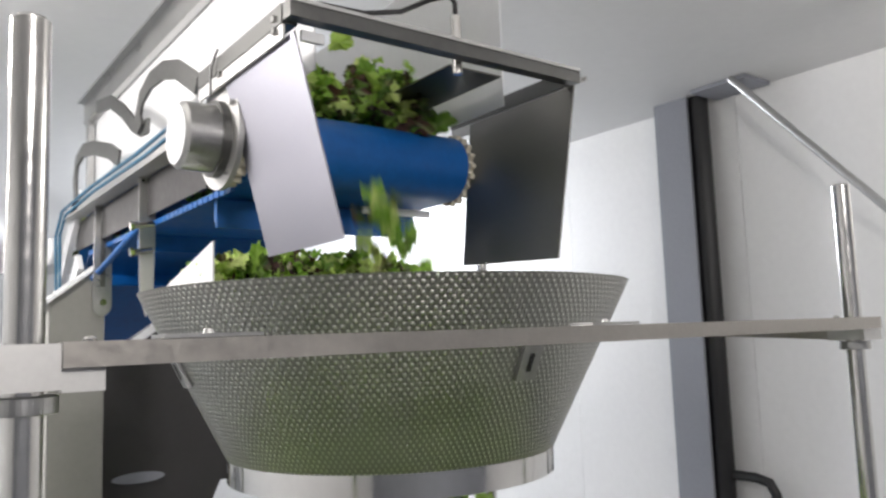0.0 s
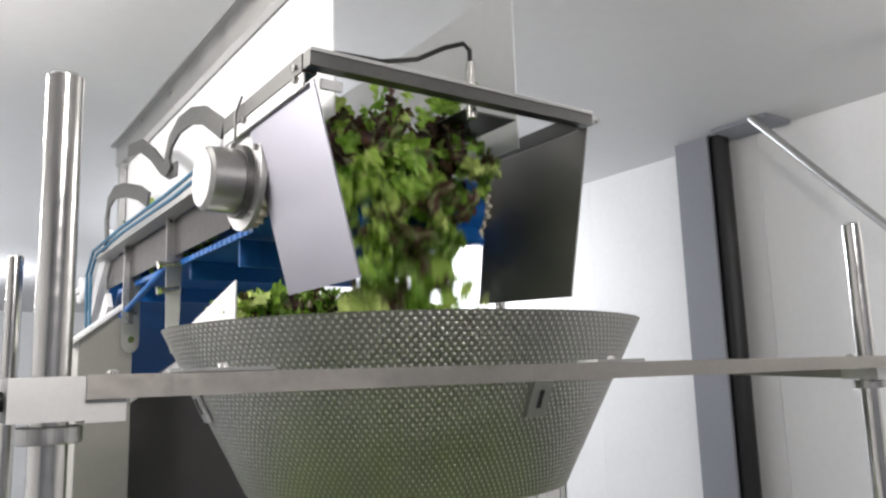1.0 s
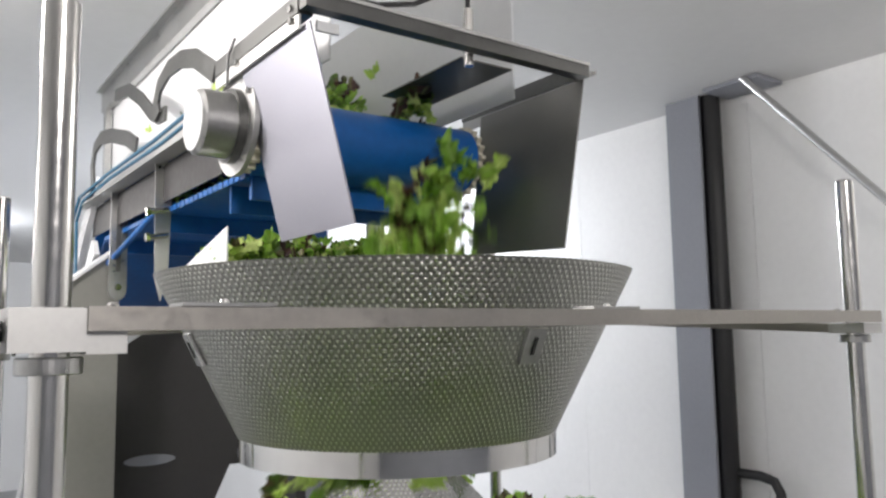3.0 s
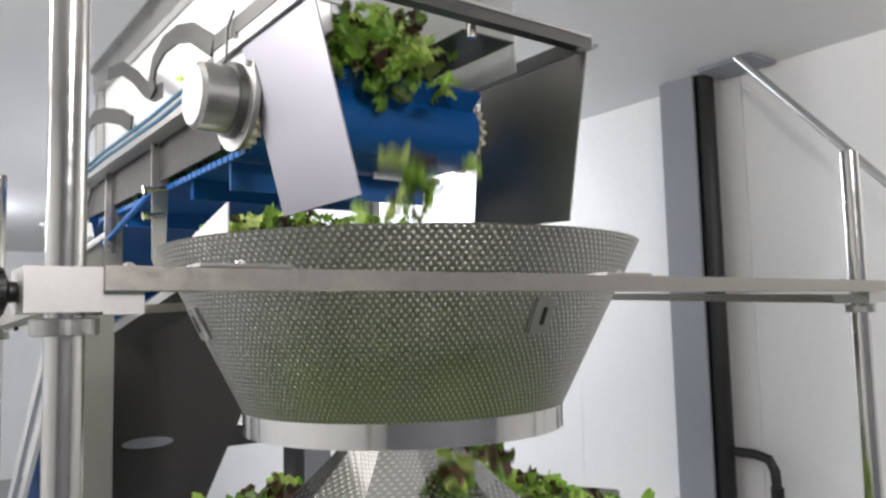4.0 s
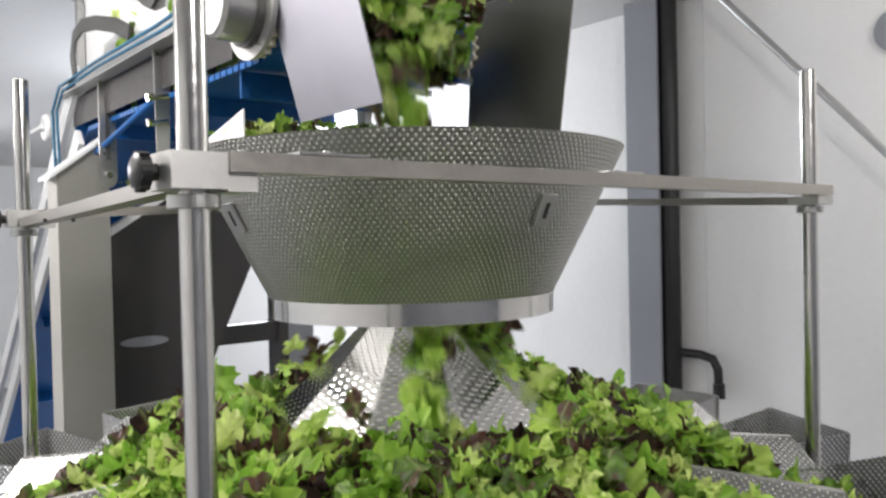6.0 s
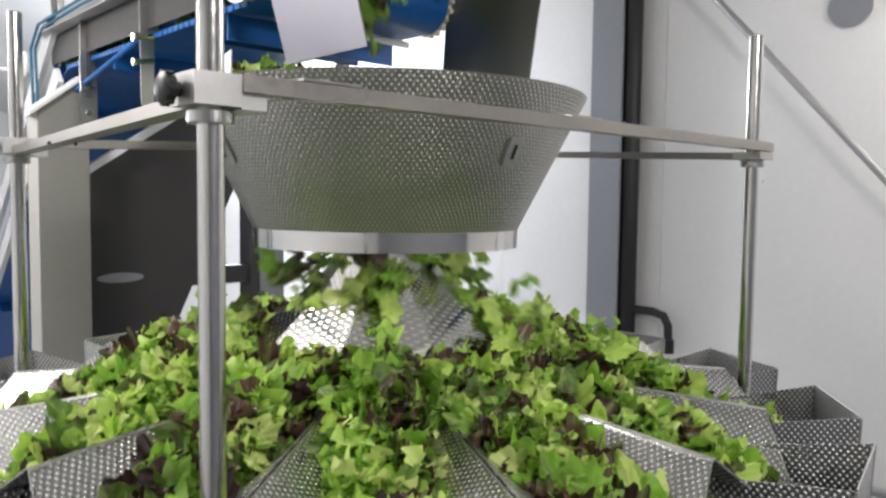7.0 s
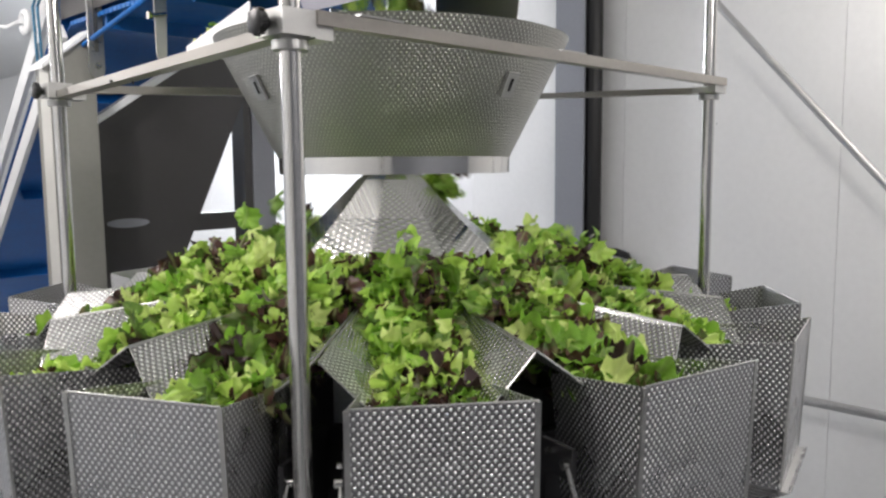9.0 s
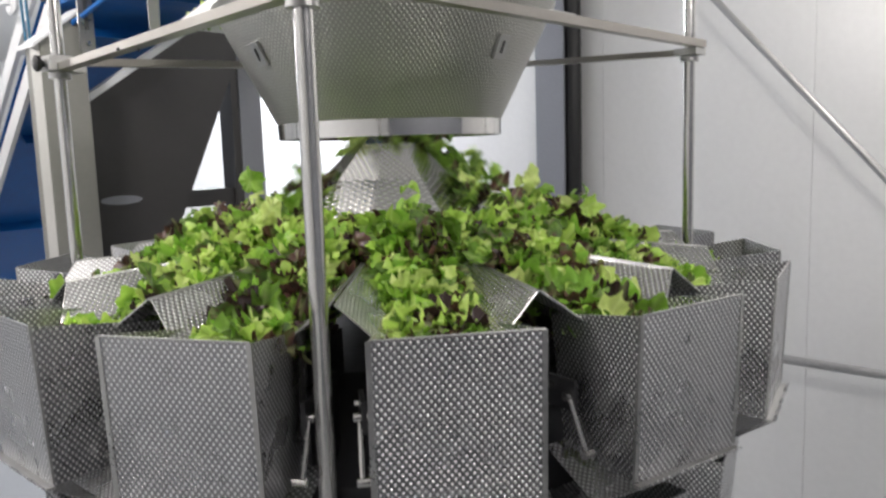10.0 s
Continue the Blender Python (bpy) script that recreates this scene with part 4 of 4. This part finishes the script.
def motions():
    arc = math.pi * ROLL_R
    for k, ob in enumerate(flights):
        s0 = arc + LEAD + (2 - k) * PITCH
        rows = []
        for i in range(0, 101, 2):
            t = i / 10
            y, z, turn = belt_pose(s0 + SPEED * t)
            rows.append((t, pose(0, y, z, turn, 0, 0)))
        walk(ob, rows)
    for ob, batch, ahead, x, lift, spin, drift, fate in bunches:
        # the belt carries it until it tips over the roller; then it falls and slides down the cone
        s0 = arc + LEAD - (batch + 1) * PITCH + ahead - 0.07
        s0 -= 0.12 if batch == 2 else 0.0
        leave = (0.5 + 0.7 * ((fate * 13) % 1) + 0.7 * max(0.0, 1 - ahead / 0.2)) * ROLL_R
        t0 = (leave - s0) / SPEED
        rows, last, touch = [], None, None
        angle = 2 * math.pi * fate
        for i in range(101):
            t = i / 10
            if t <= t0:
                s = s0 + SPEED * t
                y, z, turn = belt_pose(s)
                up = Vector((0, -math.sin(radians(turn)), math.cos(radians(turn)))) * lift
                if i % 5 and t < t0 - 0.2:
                    continue
                rows.append((t, pose(x, y + up.y, z + up.z, math.degrees(spin[0]) + turn, math.degrees(spin[1]), math.degrees(spin[2]))))
                continue
            d = t - t0
            y, z, turn = belt_pose(leave)
            z1 = z + lift * math.cos(radians(turn)) - 0.2 * d - 3.2 * d * d
            y1 = y - math.sin(radians(turn)) * lift - 0.2 * min(d, 0.35)
            xx = x + drift * min(d, 0.4) + (CX - x) * 0.6 * min(1, d / 0.4)
            yy = y1 + (CY - y1) * 0.5 * min(1, max(0, d - 0.2) / 0.25)
            zz = z1
            if z1 < 1.913:
                # the funnel's wall leads it inwards
                room = max(0.15, 0.19 + 0.51 * (z1 - 1.655))
                r = math.hypot(xx - CX, yy - CY)
                if r > room:
                    xx, yy = CX + (xx - CX) * room / r, CY + (yy - CY) * room / r
            if z1 < 1.66:
                # on the cone: outwards and down until it joins the heap
                if touch is None:
                    touch = (t, xx, yy)
                q = min(1.0, (t - touch[0]) / (0.4 + 0.35 * ((fate * 5) % 1)))
                goal = 0.33 + 0.12 * ((fate * 7) % 1)
                xx = touch[1] + (CX + goal * math.cos(angle) - touch[1]) * q
                yy = touch[2] + (CY + goal * math.sin(angle) - touch[2]) * q
                r = math.hypot(xx - CX, yy - CY)
                zz = max(1.69 - 1.0 * r + 0.02, pile_height(max(r, 0.2), math.atan2(yy - CY, xx - CX)) - 0.045)
            tumble = 160 * min(d, 0.8)
            m = pose(xx, yy, zz, math.degrees(spin[0]) + turn + tumble, math.degrees(spin[1]) + 0.4 * tumble, math.degrees(spin[2]))
            if d > 2.2 and last and i % 10:
                continue
            last = m
            rows.append((t, m))
        walk(ob, rows)


motions()
